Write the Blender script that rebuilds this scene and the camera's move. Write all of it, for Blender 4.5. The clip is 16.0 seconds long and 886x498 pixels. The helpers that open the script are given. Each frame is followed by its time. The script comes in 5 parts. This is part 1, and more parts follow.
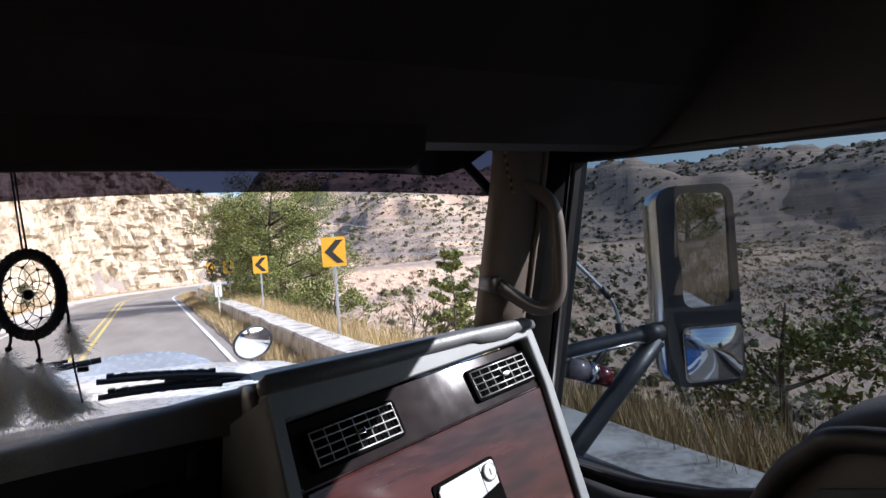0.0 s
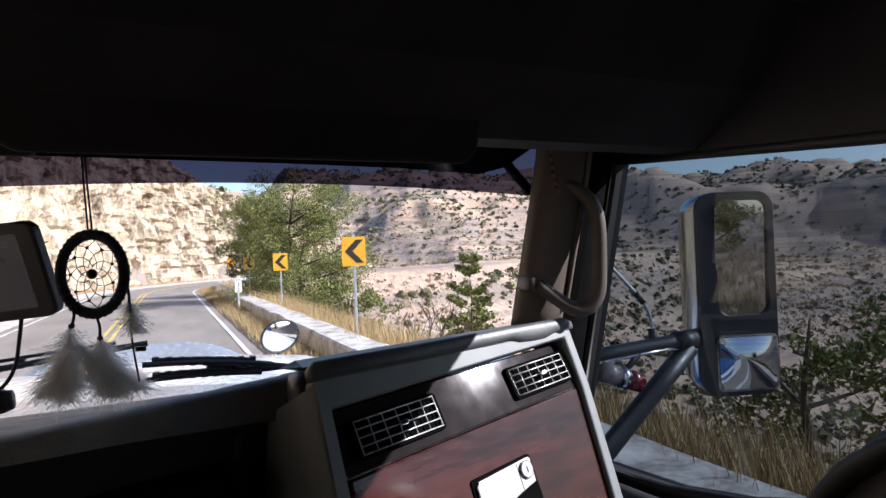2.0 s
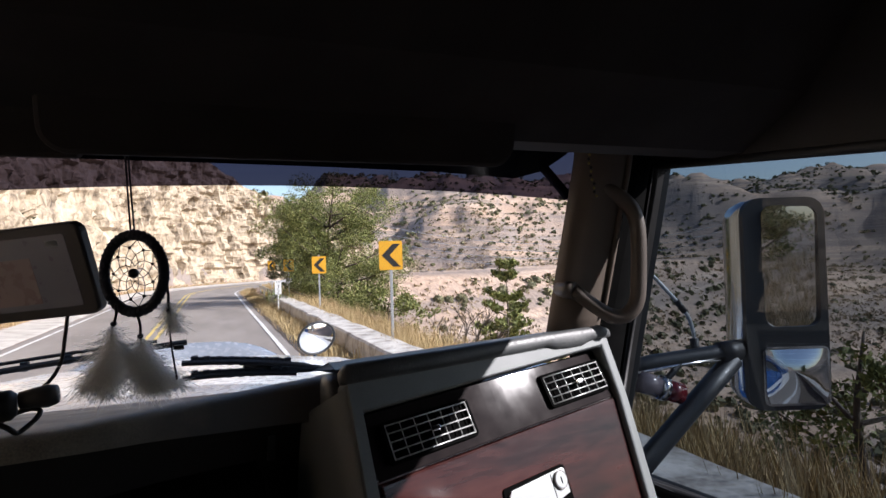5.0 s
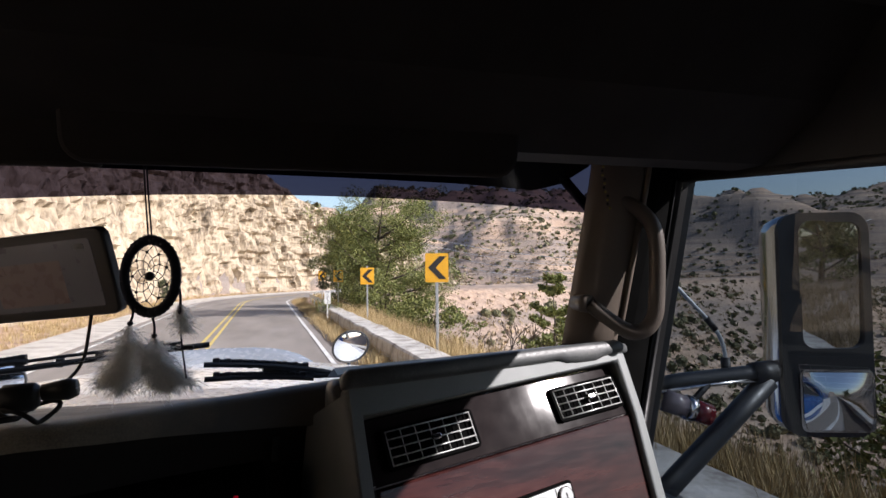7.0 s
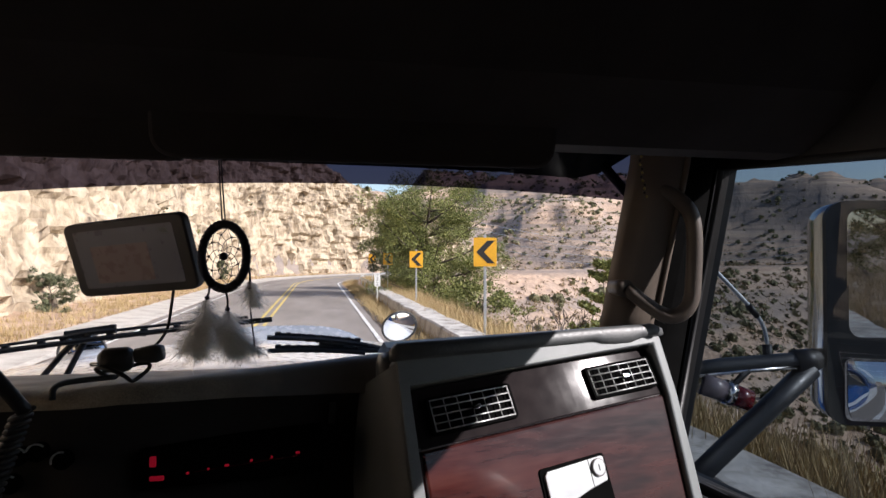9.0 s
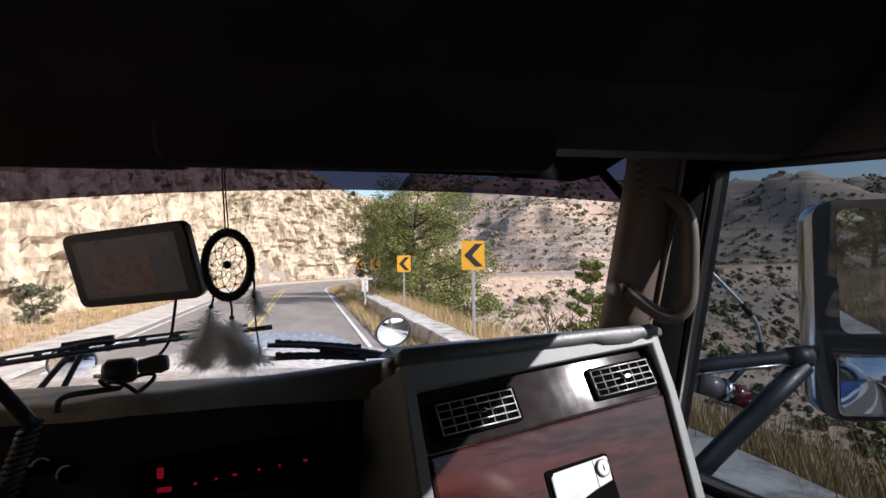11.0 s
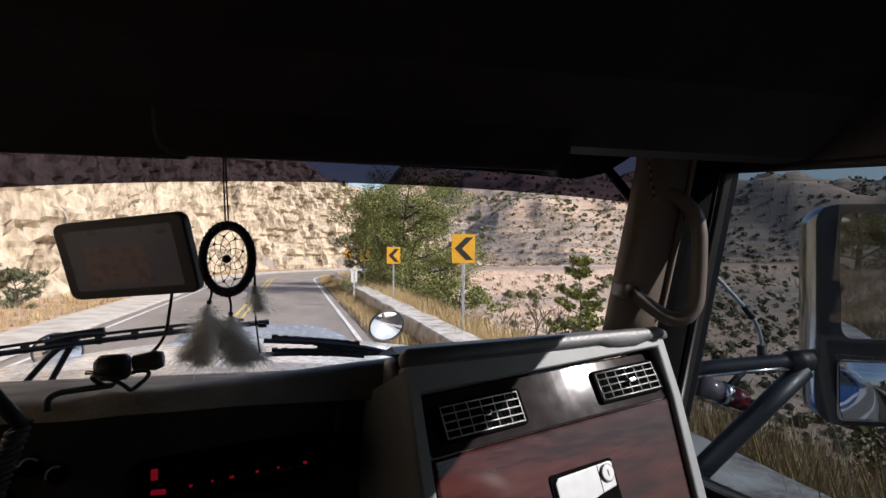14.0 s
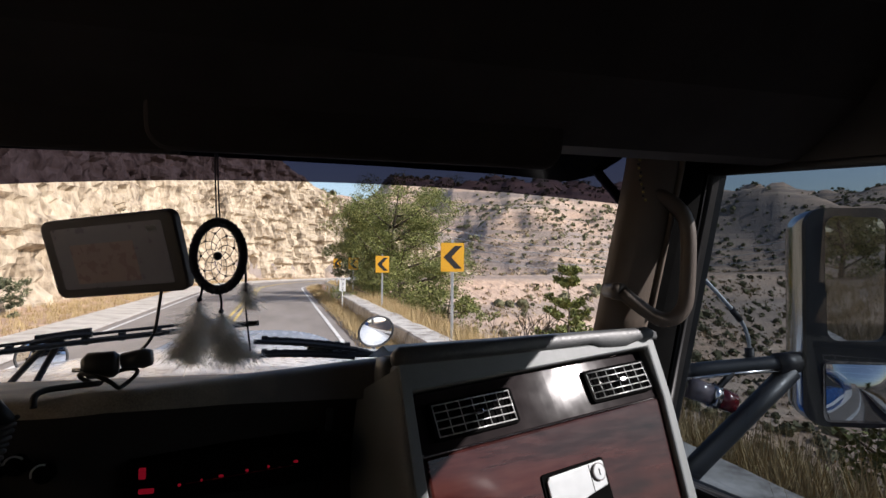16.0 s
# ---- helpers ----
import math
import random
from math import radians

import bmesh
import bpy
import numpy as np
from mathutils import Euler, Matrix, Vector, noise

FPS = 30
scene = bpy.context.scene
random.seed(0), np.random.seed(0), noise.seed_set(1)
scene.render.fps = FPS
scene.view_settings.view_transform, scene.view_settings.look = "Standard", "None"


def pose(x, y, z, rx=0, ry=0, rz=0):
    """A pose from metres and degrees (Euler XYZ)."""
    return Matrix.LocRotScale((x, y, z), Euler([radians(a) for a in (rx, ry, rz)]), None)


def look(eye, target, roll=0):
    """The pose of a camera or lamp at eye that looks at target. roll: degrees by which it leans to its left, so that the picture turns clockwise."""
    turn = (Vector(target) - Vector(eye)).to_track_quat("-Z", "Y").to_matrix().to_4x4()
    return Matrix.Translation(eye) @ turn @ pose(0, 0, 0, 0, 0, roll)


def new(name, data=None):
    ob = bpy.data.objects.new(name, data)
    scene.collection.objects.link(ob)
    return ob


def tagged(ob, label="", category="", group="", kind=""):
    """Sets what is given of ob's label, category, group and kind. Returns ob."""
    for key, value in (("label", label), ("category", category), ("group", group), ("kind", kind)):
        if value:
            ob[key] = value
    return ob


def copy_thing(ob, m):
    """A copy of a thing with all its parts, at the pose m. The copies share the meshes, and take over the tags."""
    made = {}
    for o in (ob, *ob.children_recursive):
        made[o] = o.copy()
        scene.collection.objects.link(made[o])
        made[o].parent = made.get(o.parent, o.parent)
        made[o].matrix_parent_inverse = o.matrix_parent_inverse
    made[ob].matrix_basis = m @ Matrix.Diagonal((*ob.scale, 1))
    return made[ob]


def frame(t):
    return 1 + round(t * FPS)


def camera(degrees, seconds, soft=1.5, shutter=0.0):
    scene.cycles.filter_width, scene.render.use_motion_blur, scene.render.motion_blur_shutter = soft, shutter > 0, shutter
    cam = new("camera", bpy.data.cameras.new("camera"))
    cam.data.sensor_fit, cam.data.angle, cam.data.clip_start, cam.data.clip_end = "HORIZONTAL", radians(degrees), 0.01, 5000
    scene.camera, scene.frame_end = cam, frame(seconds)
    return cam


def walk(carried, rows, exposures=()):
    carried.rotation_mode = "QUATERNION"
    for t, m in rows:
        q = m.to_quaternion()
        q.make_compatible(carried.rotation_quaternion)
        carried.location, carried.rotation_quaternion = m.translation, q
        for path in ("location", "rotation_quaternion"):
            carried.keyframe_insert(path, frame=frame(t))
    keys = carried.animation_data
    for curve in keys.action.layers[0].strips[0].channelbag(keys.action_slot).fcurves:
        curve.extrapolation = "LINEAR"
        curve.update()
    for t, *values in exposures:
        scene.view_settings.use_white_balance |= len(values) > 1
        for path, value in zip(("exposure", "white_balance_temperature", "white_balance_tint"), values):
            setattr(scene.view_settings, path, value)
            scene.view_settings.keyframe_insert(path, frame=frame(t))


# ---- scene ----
cam = camera(76.0, 16.0, soft=1.5)
PATH = [
    (0, (0.068, -0.029, 2.48), (0.943, 1.769, 2.478), -4.4),
    (0.5, (0.052, -0.041, 2.471), (0.914, 1.764, 2.488), -3.6),
    (1, (0.054, -0.033, 2.48), (0.903, 1.777, 2.483), -2.5),
    (1.5, (0.043, -0.042, 2.483), (0.856, 1.785, 2.501), -2.9),
    (2, (0.026, -0.016, 2.47), (0.845, 1.809, 2.484), -2.5),
    (2.5, (0.021, -0.012, 2.465), (0.81, 1.826, 2.457), -1.7),
    (3, (0.017, -0.024, 2.472), (0.807, 1.814, 2.494), -2.3),
    (3.5, (0.019, -0.033, 2.47), (0.799, 1.809, 2.501), -1.0),
    (4, (0.007, -0.033, 2.475), (0.775, 1.813, 2.5), -1.0),
    (4.2, (0.0, -0.029, 2.478), (0.731, 1.832, 2.524), -2.8),
    (6.3, (0.1, 0.003, 2.449), (0.701, 1.911, 2.468), 1.3),
    (6.5, (0.096, -0.006, 2.449), (0.644, 1.917, 2.491), 0.1),
    (7, (0.09, -0.038, 2.462), (0.628, 1.887, 2.548), -0.7),
    (7.5, (0.113, -0.078, 2.456), (0.468, 1.89, 2.482), -1.1),
    (8, (0.098, -0.099, 2.436), (0.443, 1.871, 2.467), -0.2),
    (8.5, (0.077, -0.104, 2.459), (0.443, 1.862, 2.504), -0.2),
    (8.7, (0.084, -0.105, 2.461), (0.45, 1.861, 2.491), -0.0),
    (11, (0.057, -0.105, 2.463), (0.473, 1.851, 2.507), -0.9),
    (11.5, (0.048, -0.086, 2.448), (0.475, 1.868, 2.467), -0.1),
    (12, (0.041, -0.07, 2.449), (0.486, 1.88, 2.476), 0.4),
    (12.5, (0.038, -0.088, 2.467), (0.459, 1.867, 2.5), 0.4),
    (13, (0.026, -0.079, 2.453), (0.436, 1.879, 2.48), 0.8),
    (13.5, (0.02, -0.084, 2.446), (0.46, 1.867, 2.498), 1.7),
    (14, (0.036, -0.073, 2.472), (0.488, 1.875, 2.489), 0.3),
    (14.5, (0.022, -0.078, 2.463), (0.513, 1.86, 2.539), -0.2),
    (15, (0.026, -0.077, 2.456), (0.501, 1.865, 2.519), 0.4),
    (15.5, (0.045, -0.079, 2.437), (0.55, 1.854, 2.525), 0.3),
    (16, (0.031, -0.073, 2.455), (0.521, 1.865, 2.505), 0.4),
]
walk(cam, [(t, look(eye, target, roll)) for t, eye, target, roll in PATH], [(0.0, 0.99, 5900, 16), (4.0, 0.88, 6000, 17), (6.5, 0.64, 6300, 17), (8.7, 0.65, 6300, 17), (12.5, 0.68, 6150, 16), (14.0, 0.46, 6350, 16), (16.0, 0.48, 6350, 16)])

# ---------- light ----------
SUN = Vector((0.805, -0.385, 0.53)).normalized()
world = bpy.data.worlds.new("sky")
scene.world = world
world.use_nodes = True
wn = world.node_tree
sky = wn.nodes.new("ShaderNodeTexSky")
sky.sky_type = "NISHITA"
sky.sun_disc = False
sky.sun_elevation = math.asin(SUN.z)
sky.sun_rotation = math.atan2(SUN.x, SUN.y)
sky.air_density, sky.dust_density = 1.0, 1.5
wn.links.new(sky.outputs[0], wn.nodes["Background"].inputs[0])
wn.nodes["Background"].inputs[1].default_value = 0.15
sun_data = bpy.data.lights.new("sun", "SUN")
sun_data.energy, sun_data.angle, sun_data.color = 4.4, radians(0.55), (1.0, 0.955, 0.89)
sun_lamp = new("sun", sun_data)
sun_lamp.matrix_world = look(SUN * 60, (0, 0, 0))


# ---------- materials ----------
def material(name, stops, rough=0.7, metal=0.0, scale=20.0, fine=150.0, bump=0.15, mix=0.35, per_object=0.0, coat=0.0, spec=0.5, stretch=(1, 1, 1), detail=6.0, depth=0.12, swing=0.1):
    """A surface: colours from stops along a coarse noise, varied by a fine one, with relief."""
    m = bpy.data.materials.new(name)
    m.use_nodes = True
    t = m.node_tree
    n, l = t.nodes, t.links
    b = n["Principled BSDF"]
    co = n.new("ShaderNodeTexCoord")
    mp = n.new("ShaderNodeMapping")
    mp.inputs["Scale"].default_value = stretch
    l.new(co.outputs["Object"], mp.inputs["Vector"])
    a = n.new("ShaderNodeTexNoise")
    a.inputs["Scale"].default_value, a.inputs["Detail"].default_value = scale, detail
    f = n.new("ShaderNodeTexNoise")
    f.inputs["Scale"].default_value, f.inputs["Detail"].default_value = fine, 3
    l.new(mp.outputs[0], a.inputs["Vector"])
    l.new(mp.outputs[0], f.inputs["Vector"])
    s = n.new("ShaderNodeMath")
    s.operation = "MULTIPLY_ADD"
    s.inputs[1].default_value = mix
    l.new(f.outputs[0], s.inputs[0])
    r0 = n.new("ShaderNodeMath")
    r0.operation = "MULTIPLY"
    r0.inputs[1].default_value = 1 - mix
    l.new(a.outputs[0], r0.inputs[0])
    l.new(r0.outputs[0], s.inputs[2])
    last = s.outputs[0]
    if per_object:
        info = n.new("ShaderNodeObjectInfo")
        pm = n.new("ShaderNodeMath")
        pm.operation = "MULTIPLY_ADD"
        pm.inputs[1].default_value = per_object
        l.new(info.outputs["Random"], pm.inputs[0])
        l.new(last, pm.inputs[2])
        last = pm.outputs[0]
    r = n.new("ShaderNodeValToRGB")
    e = r.color_ramp.elements
    for i, (p, c) in enumerate(stops):
        k = e[i] if i < 2 else e.new(p)
        k.position, k.color = p, (*c, 1)
    l.new(last, r.inputs[0])
    l.new(r.outputs[0], b.inputs["Base Color"])
    b.inputs["Metallic"].default_value = metal
    b.inputs["Specular IOR Level"].default_value = spec
    b.inputs["Coat Weight"].default_value = coat
    b.inputs["Coat Roughness"].default_value = 0.08
    rr = n.new("ShaderNodeMapRange")
    rr.inputs["From Min"].default_value, rr.inputs["From Max"].default_value = 0.3, 0.7
    rr.inputs["To Min"].default_value, rr.inputs["To Max"].default_value = max(rough - swing, 0.02), min(rough + swing, 1)
    l.new(f.outputs[0], rr.inputs[0])
    l.new(rr.outputs[0], b.inputs["Roughness"])
    if bump:
        bp = n.new("ShaderNodeBump")
        bp.inputs["Strength"].default_value, bp.inputs["Distance"].default_value = bump, depth / fine
        l.new(s.outputs[0], bp.inputs["Height"])
        l.new(bp.outputs[0], b.inputs["Normal"])
    return m


def glass(name, colour, gloss=0.06):
    """A thin pane: lets light of that colour through, with a mirror gloss that grows at the edge."""
    m = bpy.data.materials.new(name)
    m.use_nodes = True
    t = m.node_tree
    n, l = t.nodes, t.links
    n.remove(n["Principled BSDF"])
    tr = n.new("ShaderNodeBsdfTransparent")
    tr.inputs[0].default_value = (*colour, 1)
    gl = n.new("ShaderNodeBsdfGlossy")
    gl.inputs["Roughness"].default_value = gloss
    fr = n.new("ShaderNodeFresnel")
    fr.inputs["IOR"].default_value = 1.35
    mx = n.new("ShaderNodeMixShader")
    l.new(fr.outputs[0], mx.inputs[0])
    l.new(tr.outputs[0], mx.inputs[1])
    l.new(gl.outputs[0], mx.inputs[2])
    l.new(mx.outputs[0], n["Material Output"].inputs[0])
    return m


def leafy(name, dark, light, scale=0.6):
    """Foliage whose tone differs from clump to clump."""
    m = bpy.data.materials.new(name)
    m.use_nodes = True
    t = m.node_tree
    n, l = t.nodes, t.links
    b = n["Principled BSDF"]
    g = n.new("ShaderNodeNewGeometry")
    co = n.new("ShaderNodeTexCoord")
    no = n.new("ShaderNodeTexNoise")
    no.inputs["Scale"].default_value = scale
    l.new(co.outputs["Object"], no.inputs["Vector"])
    ad = n.new("ShaderNodeMath")
    ad.operation = "MULTIPLY_ADD"
    ad.inputs[1].default_value = 0.6
    l.new(g.outputs["Random Per Island"], ad.inputs[0])
    mu = n.new("ShaderNodeMath")
    mu.operation = "MULTIPLY"
    mu.inputs[1].default_value = 0.5
    l.new(no.outputs[0], mu.inputs[0])
    l.new(mu.outputs[0], ad.inputs[2])
    r = n.new("ShaderNodeValToRGB")
    r.color_ramp.elements[0].position, r.color_ramp.elements[0].color = 0.15, (*dark, 1)
    r.color_ramp.elements[1].position, r.color_ramp.elements[1].color = 0.85, (*light, 1)
    l.new(ad.outputs[0], r.inputs[0])
    l.new(r.outputs[0], b.inputs["Base Color"])
    b.inputs["Roughness"].default_value = 0.75
    b.inputs["Specular IOR Level"].default_value = 0.25
    return m


def lit(name, colour, strength):
    m = bpy.data.materials.new(name)
    m.use_nodes = True
    b = m.node_tree.nodes["Principled BSDF"]
    b.inputs["Base Color"].default_value = (*colour, 1)
    b.inputs["Emission Color"].default_value = (*colour, 1)
    b.inputs["Emission Strength"].default_value = strength
    return m


BLACK_VINYL = material("black_vinyl", [(0.3, (0.030, 0.030, 0.032)), (0.7, (0.05, 0.049, 0.05))], 0.5, scale=9, fine=420, bump=0.25)
DASH_TOP = material("dusty_dash_vinyl", [(0.32, (0.16, 0.13, 0.095)), (0.5, (0.36, 0.30, 0.22)), (0.68, (0.55, 0.47, 0.36))], 0.6, scale=14, fine=380, bump=0.35)


def dust_film(m, clean, start, stop):
    """Lets a dust layer thin out along x to the clean vinyl under it, with a ragged edge."""
    n, l = m.node_tree.nodes, m.node_tree.links
    b = n["Principled BSDF"]
    base = b.inputs["Base Color"].links[0].from_socket
    co = n.new("ShaderNodeTexCoord")
    sx = n.new("ShaderNodeSeparateXYZ")
    l.new(co.outputs["Object"], sx.inputs[0])
    no = n.new("ShaderNodeTexNoise")
    no.inputs["Scale"].default_value, no.inputs["Detail"].default_value = 22, 6
    l.new(co.outputs["Object"], no.inputs["Vector"])
    ad = n.new("ShaderNodeMath")
    ad.operation = "MULTIPLY_ADD"
    ad.inputs[1].default_value = 0.22
    l.new(no.outputs[0], ad.inputs[0])
    l.new(sx.outputs[0], ad.inputs[2])
    r = n.new("ShaderNodeMapRange")
    r.inputs["From Min"].default_value, r.inputs["From Max"].default_value = start + 0.11, stop + 0.11
    l.new(ad.outputs[0], r.inputs[0])
    mx = n.new("ShaderNodeMix")
    mx.data_type = "RGBA"
    mx.inputs[7].default_value = (*clean, 1)
    l.new(r.outputs[0], mx.inputs[0])
    l.new(base, mx.inputs[6])
    l.new(mx.outputs[2], b.inputs["Base Color"])


dust_film(DASH_TOP, (0.15, 0.15, 0.152), -0.12, 0.12)
PAD = material("dark_grey_padding", [(0.3, (0.060, 0.064, 0.068)), (0.52, (0.080, 0.083, 0.085)), (0.72, (0.135, 0.135, 0.133))], 0.46, scale=26, fine=320, bump=0.7, mix=0.45)
GREY_TRIM = material("grey_moulded_trim", [(0.3, (0.155, 0.170, 0.173)), (0.7, (0.215, 0.230, 0.230))], 0.48, scale=10, fine=420, bump=0.5)
STRIP = material("gloss_black_strip", [(0.3, (0.018, 0.015, 0.016)), (0.7, (0.034, 0.027, 0.027))], 0.095, scale=5, fine=40, bump=0.0, coat=0.0, spec=0.06, swing=0.012)
WOOD = material("dark_red_burl_wood", [(0.30, (0.010, 0.004, 0.005)), (0.44, (0.028, 0.007, 0.007)), (0.56, (0.055, 0.012, 0.010)), (0.74, (0.085, 0.022, 0.016))], 0.2, scale=9, fine=60, bump=0.0, coat=0.3, stretch=(0.35, 0.7, 2.4), mix=0.25, swing=0.03)
CHROME = material("chrome", [(0.3, (0.62, 0.62, 0.63)), (0.7, (0.75, 0.75, 0.76))], 0.14, 1.0, scale=6, fine=60, bump=0.02)
BRIGHT_PLATE = material("brushed_plate", [(0.3, (0.52, 0.54, 0.55)), (0.7, (0.58, 0.60, 0.61))], 0.36, 0.25, scale=9, fine=60, bump=0.0, swing=0.04)
MIRROR = material("mirror_glass", [(0.3, (0.72, 0.74, 0.76)), (0.7, (0.76, 0.78, 0.8))], 0.015, 1.0, scale=3, fine=20, bump=0.0, swing=0.0)
VENT_CHROME = material("vent_chrome", [(0.3, (0.58, 0.58, 0.58)), (0.7, (0.70, 0.70, 0.70))], 0.32, 0.45, scale=20, fine=200, bump=0.0)
DULL_EDGE = material("dull_metal_edge", [(0.3, (0.10, 0.09, 0.09)), (0.7, (0.18, 0.165, 0.165))], 0.35, 0.6, scale=20, fine=200, bump=0.0)
# near-black for black parts and hollows, with their shade put into the colour
BLACK_AND_SHADE = material("black_and_hollow_shade", [(0.3, (0.003, 0.003, 0.003)), (0.7, (0.006, 0.006, 0.006))], 0.95, scale=20, fine=200, bump=0.1, spec=0.02)
BEIGE = material("brown_beige_pillar_trim", [(0.3, (0.125, 0.098, 0.078)), (0.7, (0.165, 0.132, 0.106))], 0.6, scale=8, fine=420, bump=0.3)
HANDLE = material("brown_grey_handle_vinyl", [(0.3, (0.085, 0.070, 0.060)), (0.7, (0.125, 0.105, 0.090))], 0.4, scale=14, fine=300, bump=0.2)
HEADLINER = material("dark_headliner_cloth", [(0.3, (0.048, 0.044, 0.045)), (0.7, (0.074, 0.068, 0.067))], 0.9, scale=10, fine=500, bump=0.3, spec=0.15)
LINER = material("black_headliner_cloth", [(0.3, (0.034, 0.032, 0.032)), (0.7, (0.055, 0.05, 0.048))], 0.9, scale=10, fine=500, bump=0.3, spec=0.15)
RUBBER = material("black_rubber", [(0.3, (0.010, 0.010, 0.011)), (0.7, (0.022, 0.022, 0.023))], 0.5, scale=15, fine=250, bump=0.1)
ARM_PAINT = material("dark_painted_arm", [(0.3, (0.018, 0.02, 0.023)), (0.7, (0.034, 0.036, 0.04))], 0.42, scale=12, fine=160, bump=0.1)
BLUE_PAINT = material("blue_truck_paint", [(0.3, (0.012, 0.07, 0.24)), (0.7, (0.02, 0.10, 0.32))], 0.22, scale=2, fine=30, bump=0.02, coat=0.8)
WHITE_PAINT = material("white_truck_paint", [(0.3, (0.62, 0.64, 0.66)), (0.7, (0.75, 0.76, 0.77))], 0.3, scale=3, fine=40, bump=0.03, coat=0.6)
HOOD_DARK = material("grey_hood_paint", [(0.3, (0.20, 0.22, 0.25)), (0.7, (0.29, 0.31, 0.34))], 0.25, scale=2, fine=40, bump=0.02, coat=0.7)
RED_LENS = material("red_lens", [(0.3, (0.075, 0.006, 0.010)), (0.7, (0.13, 0.012, 0.016))], 0.2, scale=10, fine=100, bump=0.05, coat=0.4)
AMBER = material("clear_pinkish_lens", [(0.3, (0.12, 0.10, 0.115)), (0.7, (0.22, 0.19, 0.205))], 0.15, scale=10, fine=100, bump=0.05, coat=0.5)
SCREEN = material("dull_screen", [(0.3, (0.10, 0.095, 0.10)), (0.7, (0.14, 0.13, 0.13))], 0.35, scale=8, fine=60, bump=0.0, coat=0.2)
SCREEN.node_tree.nodes["Principled BSDF"].inputs["Emission Color"].default_value = (0.92, 0.84, 0.88, 1)
SCREEN.node_tree.nodes["Principled BSDF"].inputs["Emission Strength"].default_value = 0.0075
SCREEN_WARM = material("dull_brown_screen_area", [(0.3, (0.16, 0.105, 0.085)), (0.7, (0.20, 0.135, 0.11))], 0.3, scale=8, fine=60, bump=0.0)
SCREEN_WARM.node_tree.nodes["Principled BSDF"].inputs["Emission Color"].default_value = (1.0, 0.72, 0.6, 1)
SCREEN_WARM.node_tree.nodes["Principled BSDF"].inputs["Emission Strength"].default_value = 0.011
CORD = material("dark_blue_cord", [(0.3, (0.010, 0.014, 0.028)), (0.7, (0.022, 0.028, 0.05))], 0.8, scale=60, fine=700, bump=0.4)
FEATHER = material("grey_white_feather", [(0.3, (0.86, 0.85, 0.82)), (0.55, (0.92, 0.91, 0.89)), (0.75, (0.95, 0.95, 0.93))], 0.9, scale=30, fine=200, bump=0.0, spec=0.1)
ft = FEATHER.node_tree
sheer = ft.nodes.new("ShaderNodeBsdfTranslucent")
sheer.inputs[0].default_value = (0.96, 0.955, 0.94, 1)
sheer_mix = ft.nodes.new("ShaderNodeMixShader")
sheer_mix.inputs[0].default_value = 0.6
ft.links.new(ft.nodes["Principled BSDF"].outputs[0], sheer_mix.inputs[1])
ft.links.new(sheer.outputs[0], sheer_mix.inputs[2])
ft.links.new(sheer_mix.outputs[0], ft.nodes["Material Output"].inputs[0])
RED_CLOTH = material("dark_red_tassel", [(0.3, (0.10, 0.012, 0.010)), (0.7, (0.2, 0.03, 0.022))], 0.9, scale=40, fine=400, bump=0.3)
YELLOW_BEAD = material("yellow_beads", [(0.3, (0.25, 0.2, 0.05)), (0.7, (0.4, 0.34, 0.1))], 0.5, scale=40, fine=300, bump=0.1)
SEAT_GREY = material("grey_blue_upholstery", [(0.3, (0.05, 0.065, 0.075)), (0.7, (0.085, 0.105, 0.118))], 0.7, scale=12, fine=400, bump=0.3)
LED = lit("red_led", (0.4, 0.008, 0.025), 0.2)
ASPHALT = material("worn_asphalt", [(0.30, (0.165, 0.142, 0.124)), (0.5, (0.245, 0.214, 0.188)), (0.72, (0.33, 0.292, 0.258))], 0.85, scale=0.7, fine=26, bump=0.25, stretch=(1, 0.25, 1), mix=0.3, depth=0.8)
WHITE_LINE = material("worn_white_line", [(0.32, (0.36, 0.34, 0.31)), (0.5, (0.68, 0.67, 0.64)), (0.7, (0.78, 0.77, 0.75))], 0.8, scale=2.5, fine=30, bump=0.1)
YELLOW_LINE = material("worn_yellow_line", [(0.3, (0.36, 0.29, 0.15)), (0.5, (0.62, 0.46, 0.12)), (0.7, (0.72, 0.55, 0.15))], 0.8, scale=2.5, fine=30, bump=0.1)
CONCRETE = material("pale_concrete", [(0.28, (0.26, 0.23, 0.20)), (0.48, (0.46, 0.42, 0.37)), (0.72, (0.62, 0.58, 0.52))], 0.9, scale=1.4, fine=22, bump=0.35, depth=0.8)
WALL_WHITE = material("stained_whitewashed_wall", [(0.30, (0.13, 0.115, 0.10)), (0.44, (0.38, 0.35, 0.31)), (0.52, (0.52, 0.49, 0.44)), (0.7, (0.66, 0.63, 0.58))], 0.9, scale=2.4, fine=14, bump=0.5, depth=0.8, stretch=(1, 1, 0.6), detail=9)
# darker brown than the soil, for the strip between road and wall
GUTTER = material("dark_earth_gutter", [(0.3, (0.045, 0.034, 0.026)), (0.5, (0.085, 0.063, 0.046)), (0.72, (0.16, 0.12, 0.085))], 0.85, scale=0.8, fine=16, bump=0.4, depth=0.8)
SOIL = material("tan_stony_soil", [(0.30, (0.24, 0.155, 0.106)), (0.42, (0.40, 0.272, 0.186)), (0.56, (0.53, 0.375, 0.262)), (0.72, (0.60, 0.445, 0.325))], 0.95, scale=0.03, fine=0.9, bump=0.9, mix=0.6, detail=12, depth=0.8)


